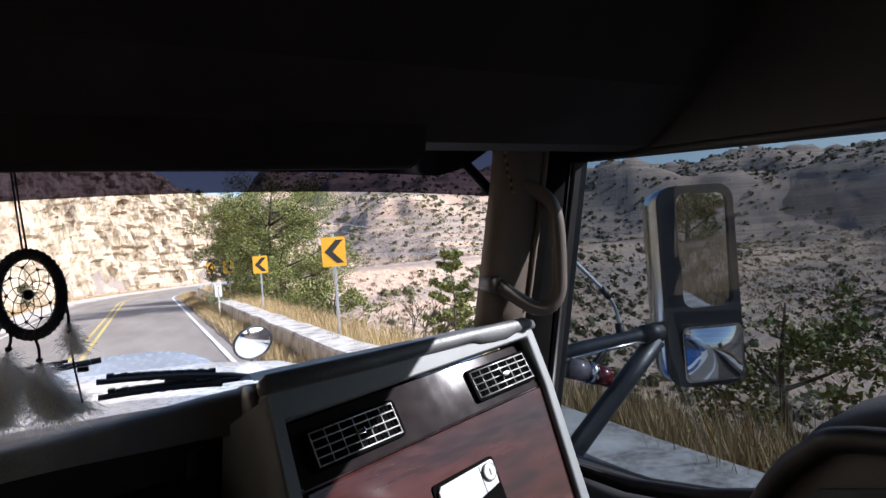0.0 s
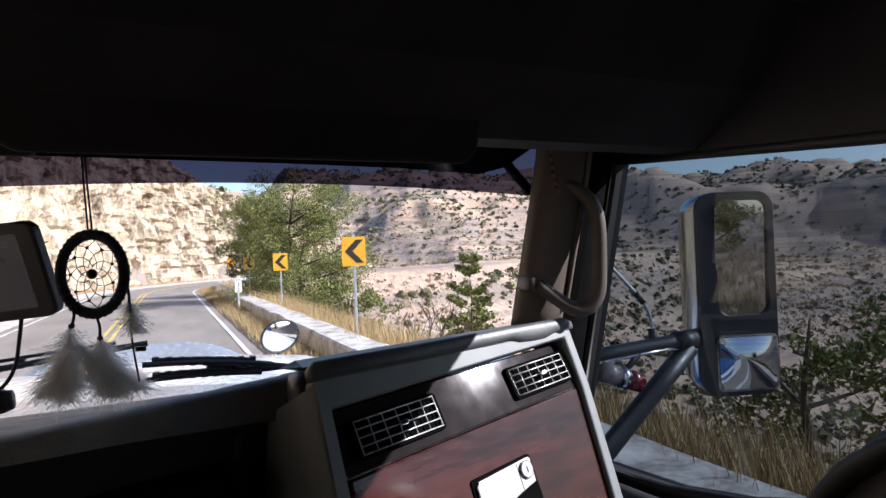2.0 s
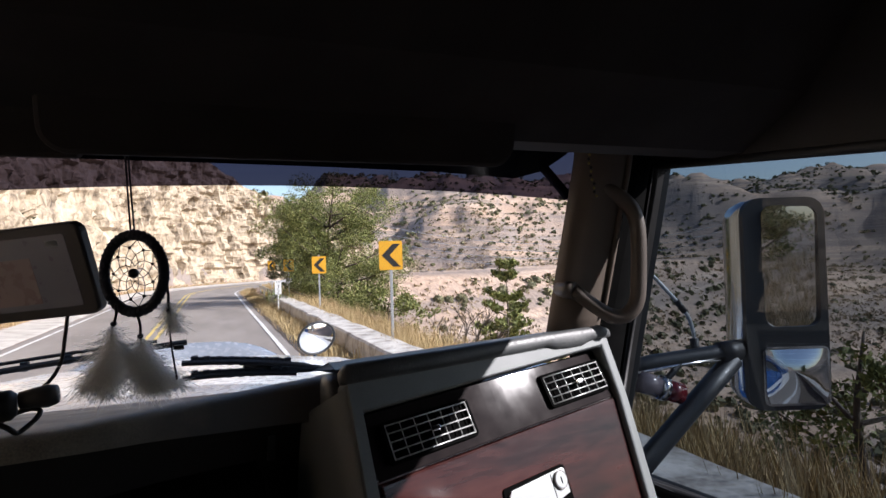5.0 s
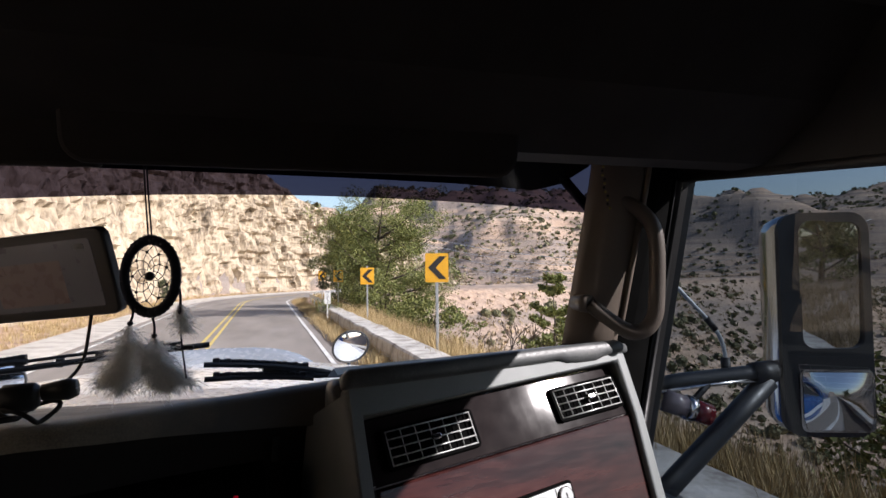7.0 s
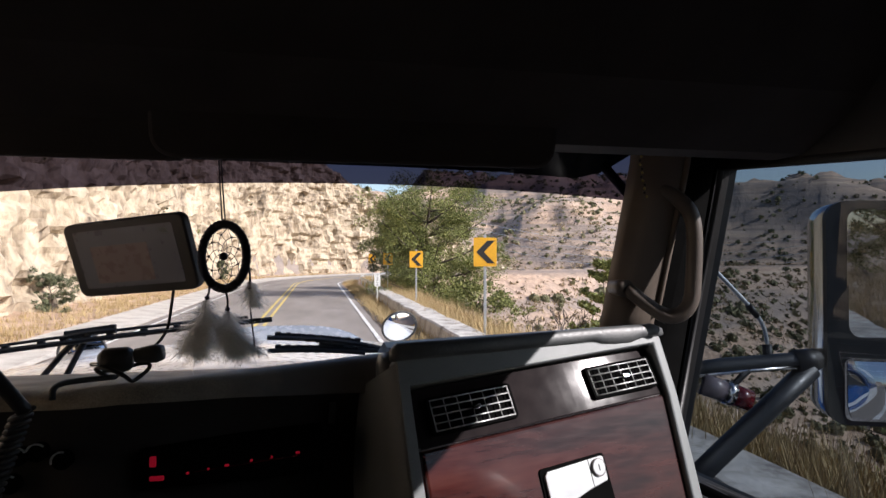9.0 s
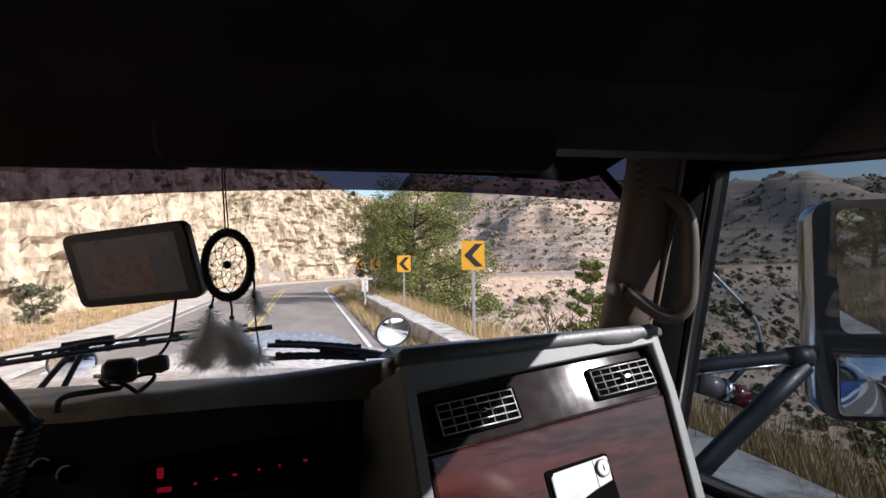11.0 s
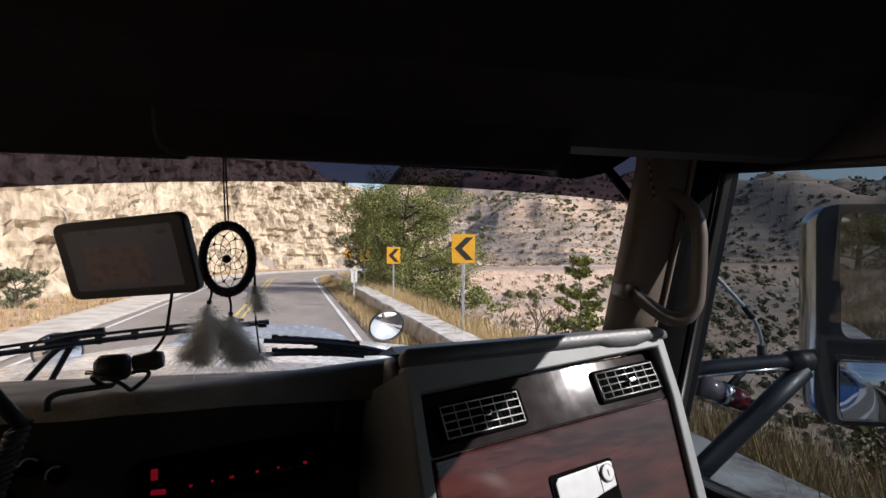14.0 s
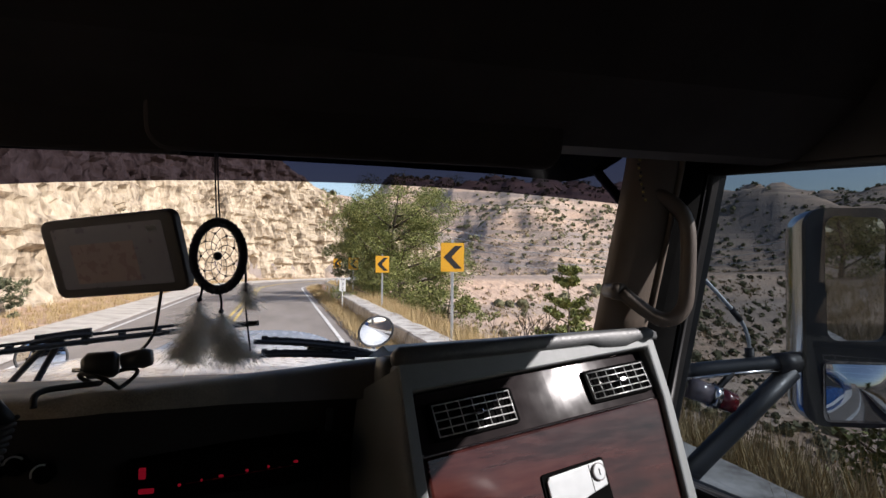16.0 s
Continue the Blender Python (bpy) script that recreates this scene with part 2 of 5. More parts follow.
def weathered(m, bands=0.7, specks=0.28):
    """Adds level rock beds and dark speckles of low scrub to a ground material."""
    t = m.node_tree
    n, l = t.nodes, t.links
    b = n["Principled BSDF"]
    base = b.inputs["Base Color"].links[0].from_socket
    co = n.new("ShaderNodeTexCoord")
    mp = n.new("ShaderNodeMapping")
    mp.inputs["Scale"].default_value = (0.007, 0.007, 0.17)
    l.new(co.outputs["Object"], mp.inputs["Vector"])
    bed = n.new("ShaderNodeTexNoise")
    bed.inputs["Scale"].default_value, bed.inputs["Detail"].default_value = 1.6, 7
    l.new(mp.outputs[0], bed.inputs["Vector"])
    r = n.new("ShaderNodeMapRange")
    r.inputs["From Min"].default_value, r.inputs["From Max"].default_value = 0.46, 0.58
    r.inputs["To Max"].default_value = bands
    l.new(bed.outputs[0], r.inputs[0])
    m1 = n.new("ShaderNodeMix")
    m1.data_type = "RGBA"
    m1.inputs[7].default_value = (0.19, 0.155, 0.13, 1)
    l.new(r.outputs[0], m1.inputs[0])
    l.new(base, m1.inputs[6])
    ledge = n.new("ShaderNodeMapping")
    ledge.inputs["Scale"].default_value = (0.02, 0.02, 0.9)
    l.new(co.outputs["Object"], ledge.inputs["Vector"])
    pale = n.new("ShaderNodeTexNoise")
    pale.inputs["Scale"].default_value, pale.inputs["Detail"].default_value = 1.0, 5
    l.new(ledge.outputs[0], pale.inputs["Vector"])
    pr = n.new("ShaderNodeMapRange")
    pr.inputs["From Min"].default_value, pr.inputs["From Max"].default_value = 0.55, 0.66
    pr.inputs["To Max"].default_value = 0.5
    l.new(pale.outputs[0], pr.inputs[0])
    m3 = n.new("ShaderNodeMix")
    m3.data_type = "RGBA"
    m3.inputs[7].default_value = (0.58, 0.455, 0.345, 1)
    l.new(pr.outputs[0], m3.inputs[0])
    l.new(m1.outputs[2], m3.inputs[6])
    geo = n.new("ShaderNodeNewGeometry")
    up = n.new("ShaderNodeSeparateXYZ")
    l.new(geo.outputs["Normal"], up.inputs[0])
    steep = n.new("ShaderNodeMapRange")
    steep.inputs["From Min"].default_value, steep.inputs["From Max"].default_value = 0.90, 0.72
    steep.inputs["To Max"].default_value = 0.75
    l.new(up.outputs[2], steep.inputs[0])
    m4 = n.new("ShaderNodeMix")
    m4.data_type = "RGBA"
    m4.inputs[7].default_value = (0.205, 0.175, 0.16, 1)
    l.new(steep.outputs[0], m4.inputs[0])
    l.new(m3.outputs[2], m4.inputs[6])
    flat = n.new("ShaderNodeMapping")
    flat.inputs["Scale"].default_value = (1, 1, 0.4)
    l.new(co.outputs["Object"], flat.inputs["Vector"])
    vo = n.new("ShaderNodeTexVoronoi")
    vo.inputs["Scale"].default_value = 0.30
    vo.inputs["Randomness"].default_value = 1.0
    l.new(flat.outputs[0], vo.inputs["Vector"])
    big = n.new("ShaderNodeTexNoise")
    big.inputs["Scale"].default_value, big.inputs["Detail"].default_value = 0.018, 5
    l.new(co.outputs["Object"], big.inputs["Vector"])
    lim = n.new("ShaderNodeMapRange")
    lim.inputs["From Min"].default_value, lim.inputs["From Max"].default_value = 0.38, 0.66
    lim.inputs["To Min"].default_value, lim.inputs["To Max"].default_value = 0.04, 0.40
    l.new(big.outputs[0], lim.inputs[0])
    lt = n.new("ShaderNodeMath")
    lt.operation = "LESS_THAN"
    l.new(vo.outputs["Distance"], lt.inputs[0])
    l.new(lim.outputs[0], lt.inputs[1])
    mu = n.new("ShaderNodeMath")
    mu.operation = "MULTIPLY"
    mu.inputs[1].default_value = specks
    l.new(lt.outputs[0], mu.inputs[0])
    m2 = n.new("ShaderNodeMix")
    m2.data_type = "RGBA"
    m2.inputs[7].default_value = (0.15, 0.13, 0.08, 1)
    l.new(mu.outputs[0], m2.inputs[0])
    l.new(m4.outputs[2], m2.inputs[6])
    l.new(m2.outputs[2], b.inputs["Base Color"])


weathered(SOIL)
CLIFF = material("pale_limestone_cliff", [(0.33, (0.085, 0.066, 0.047)), (0.42, (0.27, 0.210, 0.146)), (0.50, (0.415, 0.338, 0.242)), (0.66, (0.545, 0.464, 0.348))], 0.95, scale=0.55, fine=2.6, bump=0.9, stretch=(1, 1, 0.55), mix=0.45, detail=10, depth=1.2)
ROCK = material("pale_rock", [(0.28, (0.22, 0.18, 0.13)), (0.5, (0.45, 0.39, 0.31)), (0.72, (0.6, 0.54, 0.45))], 0.95, scale=1.2, fine=9, bump=0.6, depth=0.8)
BARK = material("grey_brown_bark", [(0.3, (0.06, 0.045, 0.034)), (0.7, (0.15, 0.12, 0.095))], 0.95, scale=6, fine=40, bump=0.6, depth=0.8)
PINE = leafy("juniper_foliage", (0.056, 0.072, 0.022), (0.29, 0.305, 0.102))
BUSH = leafy("grey_green_bush_foliage", (0.035, 0.042, 0.024), (0.17, 0.18, 0.10))
BROWN = leafy("dry_brown_grass", (0.20, 0.145, 0.085), (0.46, 0.35, 0.21), 0.12)
DRY = leafy("dry_yellow_grass", (0.24, 0.16, 0.075), (0.56, 0.43, 0.22), 0.3)
SCRUB = leafy("dark_scrub", (0.085, 0.088, 0.045), (0.26, 0.235, 0.125), 0.05)
GALV = material("galvanised_steel", [(0.3, (0.38, 0.40, 0.42)), (0.7, (0.55, 0.57, 0.59))], 0.45, 0.7, scale=3, fine=40, bump=0.05)
SIGN_YELLOW = material("yellow_sign_sheet", [(0.3, (0.72, 0.36, 0.015)), (0.7, (0.82, 0.43, 0.02))], 0.5, scale=3, fine=40, bump=0.02)
SIGN_BLACK = material("black_sign_film", [(0.3, (0.012, 0.012, 0.012)), (0.7, (0.025, 0.024, 0.022))], 0.5, scale=6, fine=60, bump=0.02)
SIGN_WHITE = material("white_sign_sheet", [(0.3, (0.66, 0.66, 0.64)), (0.7, (0.78, 0.78, 0.76))], 0.5, scale=4, fine=50, bump=0.02)
CLEAR = glass("windscreen_glass", (0.90, 0.92, 0.92), 0.02)
TINT_BAND = glass("blue_tint_band", (0.050, 0.045, 0.066), 0.05)
SIDE_GLASS = glass("grey_tinted_glass", (0.162, 0.194, 0.221), 0.01)

# ---------- building helpers ----------
ORIGIN = {}


def thing(name, loc, label, category, group="", kind=""):
    ob = new(name)
    ob.location = loc
    ob.empty_display_size = 0.1
    ORIGIN[ob] = Vector(loc)
    return tagged(ob, label, category, group, kind)


def finish(bm, name, mat, smooth, origin):
    bmesh.ops.translate(bm, verts=bm.verts, vec=-origin)
    bmesh.ops.recalc_face_normals(bm, faces=bm.faces)
    for f in bm.faces:
        f.smooth = smooth
    me = bpy.data.meshes.new(name)
    bm.to_mesh(me)
    bm.free()
    me.materials.append(mat)
    return me


def part(name, bm, mat, parent, label="", smooth=False):
    """Links a bmesh, in world coordinates, as one mesh under a thing or a part."""
    o = ORIGIN[parent]
    ob = new(name, finish(bm, name, mat, smooth, o))
    ob.parent = parent
    ORIGIN[ob] = o
    return tagged(ob, label)


def solo(name, bm, mat, loc, label, category, kind="", group="", smooth=False):
    """A thing that is one mesh."""
    loc = Vector(loc)
    ob = new(name, finish(bm, name, mat, smooth, loc))
    ob.location = loc
    ORIGIN[ob] = loc
    return tagged(ob, label, category, group, kind)


def box(m, size, bevel=0.0, seg=2, bm=None):
    """A bevelled box of that size, centred on the pose m."""
    b = bmesh.new()
    bmesh.ops.create_cube(b, size=1, matrix=Matrix.Diagonal((*size, 1)))
    if bevel:
        bmesh.ops.bevel(b, geom=b.edges[:], offset=bevel, segments=seg, profile=0.5, affect="EDGES")
    bmesh.ops.transform(b, matrix=m, verts=b.verts)
    return b


def merge(*bms):
    out = bmesh.new()
    for b in bms:
        me = bpy.data.meshes.new("tmp")
        b.to_mesh(me)
        out.from_mesh(me)
        b.free()
        bpy.data.meshes.remove(me)
    return out


def smooth_path(pts, n):
    """n points on a Catmull-Rom line through pts."""
    p = [Vector(a) for a in pts]
    p = [p[0] * 2 - p[1]] + p + [p[-1] * 2 - p[-2]]
    out = []
    for i in range(n):
        u = i / (n - 1) * (len(p) - 3)
        k = min(int(u), len(p) - 4)
        f = u - k
        a, b, c, d = p[k:k + 4]
        out.append(0.5 * (2 * b + (c - a) * f + (2 * a - 5 * b + 4 * c - d) * f * f + (3 * b - a - 3 * c + d) * f ** 3))
    return out


def tube(pts, radius, seg=10, closed=False, taper=None):
    """A round bar along pts."""
    bm = bmesh.new()
    p = [Vector(a) for a in pts]
    rings = []
    n = len(p)
    side = None
    for i in range(n):
        a = p[(i - 1) % n] if closed or i else p[i]
        b = p[(i + 1) % n] if closed or i < n - 1 else p[i]
        d = (b - a).normalized()
        if side is None:
            side = d.orthogonal().normalized()
        side = (side - d * side.dot(d)).normalized()
        up = d.cross(side)
        r = radius if taper is None else taper[i]
        rings.append([bm.verts.new(p[i] + (side * math.cos(q) + up * math.sin(q)) * r) for q in (math.tau * k / seg for k in range(seg))])
    last = n if closed else n - 1
    for i in range(last):
        a, b = rings[i], rings[(i + 1) % n]
        for k in range(seg):
            bm.faces.new((a[k], a[(k + 1) % seg], b[(k + 1) % seg], b[k]))
    if not closed:
        bm.faces.new(rings[0][::-1])
        bm.faces.new(rings[-1])
    return bm


def loft(sections, close=False, caps=True):
    """A skin through sections of equal numbers of points; close: each section is a ring."""
    bm = bmesh.new()
    rows = [[bm.verts.new(Vector(p)) for p in s] for s in sections]
    n = len(rows[0])
    for a, b in zip(rows, rows[1:]):
        for k in range(n if close else n - 1):
            bm.faces.new((a[k], a[(k + 1) % n], b[(k + 1) % n], b[k]))
    if close and caps:
        bm.faces.new(rows[0][::-1])
        bm.faces.new(rows[-1])
    return bm


def slab(outline, depth, m, bevel=0.0, seg=2):
    """A plate with that outline (x, y), its face on z = 0 of the pose m, its back at -depth."""
    bm = bmesh.new()
    top = bm.faces.new([bm.verts.new((x, y, 0)) for x, y in outline])
    r = bmesh.ops.extrude_face_region(bm, geom=[top])
    vs = [g for g in r["geom"] if isinstance(g, bmesh.types.BMVert)]
    bmesh.ops.translate(bm, verts=vs, vec=(0, 0, -depth))
    bmesh.ops.recalc_face_normals(bm, faces=bm.faces)
    if bevel:
        es = [e for e in bm.edges if all(abs(v.co.z) < 1e-6 for v in e.verts)]
        bmesh.ops.bevel(bm, geom=es, offset=bevel, segments=seg, profile=0.5, affect="EDGES")
    bmesh.ops.transform(bm, matrix=m, verts=bm.verts)
    return bm


def rounded(x0, y0, x1, y1, r, k=5):
    """The outline of a rectangle with round corners."""
    out = []
    for cx, cy, a in ((x1 - r, y1 - r, 0), (x0 + r, y1 - r, 90), (x0 + r, y0 + r, 180), (x1 - r, y0 + r, 270)):
        for i in range(k):
            q = radians(a + 90 * i / (k - 1))
            out.append((cx + r * math.cos(q), cy + r * math.sin(q)))
    return out


def bezel(outer, inner, depth, m, bevel=0.0):
    """A frame between two outlines of equal numbers of points."""
    bm = bmesh.new()
    n = len(outer)
    a = [bm.verts.new((x, y, 0)) for x, y in outer]
    b = [bm.verts.new((x, y, 0)) for x, y in inner]
    c = [bm.verts.new((x, y, -depth)) for x, y in outer]
    d = [bm.verts.new((x, y, -depth)) for x, y in inner]
    for i in range(n):
        j = (i + 1) % n
        for q in ((a[i], a[j], b[j], b[i]), (a[i], c[i], c[j], a[j]), (b[i], b[j], d[j], d[i]), (c[i], d[i], d[j], c[j])):
            bm.faces.new(q)
    bmesh.ops.transform(bm, matrix=m, verts=bm.verts)
    return bm


# ---------- the road and the ground ----------
ROAD_HALF = 3.85


def centre_line():
    """The middle of the road: straight past the truck, then a bend to the right along the spur."""
    pts, x, y, h = [], -1.97 + 0.03 * 260, -260.0, math.atan(-0.03)
    s = 0.0
    while s < 560:
        pts.append((x, y, h))
        step = 1.0
        if y > 52 and h < radians(62):
            h += step / 38
        x += math.sin(h) * step
        y += math.cos(h) * step
        s += step
    return pts


LINE = centre_line()
LINE_XY = np.array([(p[0], p[1]) for p in LINE])
LINE_H = np.array([p[2] for p in LINE])


def road_place(xs, ys):
    """Signed distance to the right of the road's middle, and the way along it, for arrays of places."""
    dist = np.full(xs.shape, 1e9)
    side = np.zeros(xs.shape)
    along = np.zeros(xs.shape)
    for i in range(0, len(LINE), 2):
        dx, dy = xs - LINE_XY[i, 0], ys - LINE_XY[i, 1]
        d = np.hypot(dx, dy)
        near = d < dist
        dist = np.where(near, d, dist)
        lateral = dx * math.cos(LINE_H[i]) - dy * math.sin(LINE_H[i])
        side = np.where(near, lateral, side)
        along = np.where(near, i, along)
    return np.where(dist > 3, np.sign(side) * dist, side), along


def along_road(s, off):
    """The place off metres to the right of the road's middle, s metres past the truck."""
    i = max(0, min(len(LINE) - 2, int(math.floor(s + 260))))
    f = s + 260 - i
    x = LINE[i][0] + (LINE[i + 1][0] - LINE[i][0]) * f
    y = LINE[i][1] + (LINE[i + 1][1] - LINE[i][1]) * f
    h = LINE[i][2]
    return Vector((x + math.cos(h) * off, y - math.sin(h) * off, 0))


TABLES = {}


def fractal(x, y, scale, octaves, seed):
    """Smooth value noise on arrays."""
    if seed not in TABLES:
        TABLES[seed] = np.random.RandomState(seed).rand(256, 256)
    table = TABLES[seed]
    out, amp, total = np.zeros(x.shape), 1.0, 0.0
    for o in range(octaves):
        u, v = x / scale * 2 ** o + 37.1 * o, y / scale * 2 ** o + 11.7 * o
        i, j = np.floor(u).astype(int), np.floor(v).astype(int)
        f, g = u - i, v - j
        f, g = f * f * (3 - 2 * f), g * g * (3 - 2 * g)
        a, b = table[i % 256, j % 256], table[(i + 1) % 256, j % 256]
        c, d = table[i % 256, (j + 1) % 256], table[(i + 1) % 256, (j + 1) % 256]
        out += amp * (a + (b - a) * f + (c - a) * g + (a - b - c + d) * f * g - 0.5)
        total += amp
        amp *= 0.5
    return out / total * 2


def ground_height(x, y, d=None):
    """The lie of the land: a shelf for the road, a steep fall to a valley, hills across it, a ridge behind the cliff."""
    if d is None:
        d, _ = road_place(x, y)
    rough = fractal(x, y, 9.0, 4, 3)
    broad = fractal(x, y, 90.0, 5, 5)
    gully = np.clip(1 - 3.2 * np.abs(fractal(x, y, 150.0, 4, 8)), 0, 1) ** 1.5
    out = np.maximum(np.abs(d) - 7.4, 0)
    fall = -40 * (1 - np.exp(-out / 52.0)) + rough * np.minimum(out * 0.12, 1.8) + broad * np.minimum(out * 0.05, 5.0)
    rise = np.maximum(np.hypot(x - 30, y - 20) - 135, 0)
    bearing = np.degrees(np.arctan2(x, y))
    crest = 172 - 34 * np.clip((bearing - 26) / 22, 0, 1)
    hill = (crest + 24 * broad) * (1 - np.exp(-(rise / 330.0) ** 1.1)) + broad * np.minimum(rise * 0.06, 9) - gully * np.minimum(rise * 0.10, 17)
    hill = hill * np.clip((np.abs(d) - 12) / 110, 0, 1) ** 0.8
    z = fall + hill
    step = 2.8 + 1.6 * np.clip(rise / 400, 0, 1)
    ter = np.floor(z / step) * step + step * np.clip(((z / step) % 1.0) * 1.9 - 0.45, 0, 1)
    w = np.clip((rise - 20) / 80, 0, 0.6)
    open_side = z * (1 - w) + ter * w + rough * 0.5 * w
    bank = np.minimum(np.maximum(d - 7.6, 0) * 0.09, 5.0) + rough * np.minimum(out * 0.2, 1.0) + broad * np.minimum(out * 0.05, 3)
    rear = np.clip((-y - 8) / 12, 0, 1)
    open_side = open_side * (1 - rear) + bank * rear
    back = np.maximum(-d - 11, 0)
    ridge = np.minimum(back * 6, 13) + np.maximum(-d - 14, 0) * 0.11 + rough * np.minimum(back, 1.2) + broad * np.minimum(back * 0.03, 9)
    ridge = np.minimum(ridge, 50 + broad * 8) + 0.3
    head = np.degrees(np.arctan2(x, np.maximum(y, 1e-3)))
    behind = (d < -11)
    end = np.clip((head - 5.0) / 4.0, 0, 1) * (y > 30)
    closed = ridge * (1 - end) + open_side * end
    verge = np.clip((-d - 8.3) / 2.5, 0, 1) * 0.35 * (1 + 0.6 * rough)
    shelf = -0.06 + np.where(d < -8.3, verge, 0)
    return np.where(d > 7.4, open_side, np.where(behind, closed, shelf))


def make_ground():
    radii = np.concatenate([np.arange(0, 14, 0.55), np.geomspace(14, 4200, 190)])
    n = 560
    # finer towards where the truck looks
    t = np.linspace(0, 1, n, endpoint=False)
    ang = 2 * np.pi * t - 0.62 * np.sin(2 * np.pi * t)
    ang = ang + radians(17)
    R, A = np.meshgrid(radii, ang, indexing="ij")
    x, y = R * np.sin(A), R * np.cos(A)
    z = ground_height(x, y)
    co = np.stack([x, y, z], -1).reshape(-1, 3)
    faces = []
    for i in range(len(radii) - 1):
        a, b = i * n, (i + 1) * n
        for j in range(n):
            k = (j + 1) % n
            faces.append((a + j, a + k, b + k, b + j))
    me = bpy.data.meshes.new("ground")
    me.from_pydata(co.tolist(), [], faces)
    me.materials.append(SOIL)
    me.polygons.foreach_set("use_smooth", [True] * len(me.polygons))
    tagged(new("ground", me), "tan stony ground falling into a dry valley with terraced hills", "ground", kind="structure")


make_ground()


def ribbon(s0, s1, offs, zs, step=1.5, wobble=0.0):
    """A band along the road: its cross-section is offs (to the right of the middle) at the heights zs."""
    rows, s = [], s0
    while s <= s1 + 1e-6:
        row = []
        for k, (o, z) in enumerate(zip(offs, zs)):
            w = wobble * noise.noise((s * 0.9, k * 3.1, o))
            p = along_road(s, o + w)
            row.append((p.x, p.y, z + 0.5 * w if z > 0.05 else z))
        rows.append(row)
        s += step
    return loft(rows)


solo("road", ribbon(-255, 97, [-4.3, -2, 0, 2, 4.2], [0.0, 0.02, 0.03, 0.02, 0.0]), ASPHALT, (0, 0, 0), "worn pale grey two-lane asphalt road", "road", "structure", smooth=True)
solo("road_line", ribbon(-200, 97, [ROAD_HALF - 0.07, ROAD_HALF + 0.07], [0.021, 0.019], wobble=0.02), WHITE_LINE, (0, 0, 0), "worn white edge line along the road", "road marking", "structure")
solo("road_line", ribbon(-200, 97, [-ROAD_HALF - 0.07, -ROAD_HALF + 0.07], [0.019, 0.021], wobble=0.02), WHITE_LINE, (0, 0, 0), "worn white edge line along the cliff side", "road marking", "structure")
for o in (-0.16, 0.16):
    solo("road_line", ribbon(-200, 97, [o - 0.06, o + 0.06], [0.036, 0.036]), YELLOW_LINE, (0, 0, 0), "worn yellow centre line", "road marking", "structure")
solo("gutter", ribbon(-60, 46, [4.2, 4.6, 5.1, 5.5], [0.012, -0.03, -0.03, 0.03], step=0.8, wobble=0.05), GUTTER, (0, 0, 0), "dark earth gutter beside the low wall", "gutter", "structure", smooth=True)
solo("pavement", ribbon(-80, 97, [-4.3, -4.5, -6.0, -6.3], [0.015, 0.06, 0.16, -0.04], step=1.0, wobble=0.06), CONCRETE, (0, 0, 0), "sunlit pale concrete gutter strip under the cliff", "pavement", "structure")


def low_wall():
    rows, s = [], -40.0
    while s <= 40:
        a, b = 5.45 + 0.05 * noise.noise((s * 0.7, 0, 0)), 6.3 + 0.06 * noise.noise((s * 0.8, 5, 0))
        h = 0.50 + 0.05 * noise.noise((s * 0.5, 9, 0)) + 0.02 * noise.noise((s * 2.3, 3, 1))
        sec = [(a - 0.02, -0.1), (a, h - 0.05), (a + 0.05, h), (b - 0.05, h + 0.01), (b, h - 0.05), (b + 0.02, -0.6)]
        rows.append([(*along_road(s, o).xy, z) for o, z in sec])
        s += 0.5
    return loft(rows, close=True)


solo("low_wall", low_wall(), WALL_WHITE, along_road(0, 5.8), "low broad stained whitewashed concrete wall beside the road", "wall")


# ---------- the cliff ----------
def cliff():
    ss = np.concatenate([np.arange(-70, -4, 1.0), np.arange(-4, 124, 0.36)])
    hs = np.linspace(0, 1, 60)
    rows = []
    for s in ss:
        top = 20.0 + 2.5 * noise.noise((s * 0.05, 0, 7)) + noise.noise((s * 0.3, 2, 7))
        fade = max(0.0, min(1.0, (120 - s) / 44)) if s > 74 else 1.0
        top *= 0.03 + 0.97 * fade
        row = []
        for h in hs:
            z = h * top - 0.4
            zz = z + 0.5 * noise.noise((s * 0.08, z * 0.1, 6))
            bed = math.floor(zz / 0.85)
            block = noise.cell((s * 0.55 + 17.3 * bed, bed * 1.0, 0.5))
            thin = noise.cell((s * 1.3 + 5.1 * math.floor(zz / 0.4), math.floor(zz / 0.4) * 1.0, 2.5))
            joint = abs(noise.noise((s * 0.75, z * 0.10, 4)))
            o = -10.2 - 1.1 * h - 0.42 * block - 0.16 * thin + 1.0 * noise.noise((s * 0.09, z * 0.08, 1)) + 0.45 * noise.noise((s * 0.6, z * 0.35, 2)) + 0.24 * noise.noise((s * 2.2, z * 1.4, 3))
            o -= 0.75 * max(0, 0.10 - joint) / 0.10
            o += 0.9 * max(0.0, 1 - h * 7) * (0.6 + noise.noise((s * 0.4, 1, 9)))
            p = along_road(float(s), o)
            row.append((p.x, p.y, z))
        back = along_road(float(s), -17)
        row.append((back.x, back.y, top))
        rows.append(row)
    return loft(rows)


solo("cliff", cliff(), CLIFF, along_road(20, -11), "sunlit pale tan limestone cliff with cracked horizontal beds", "cliff", "structure")


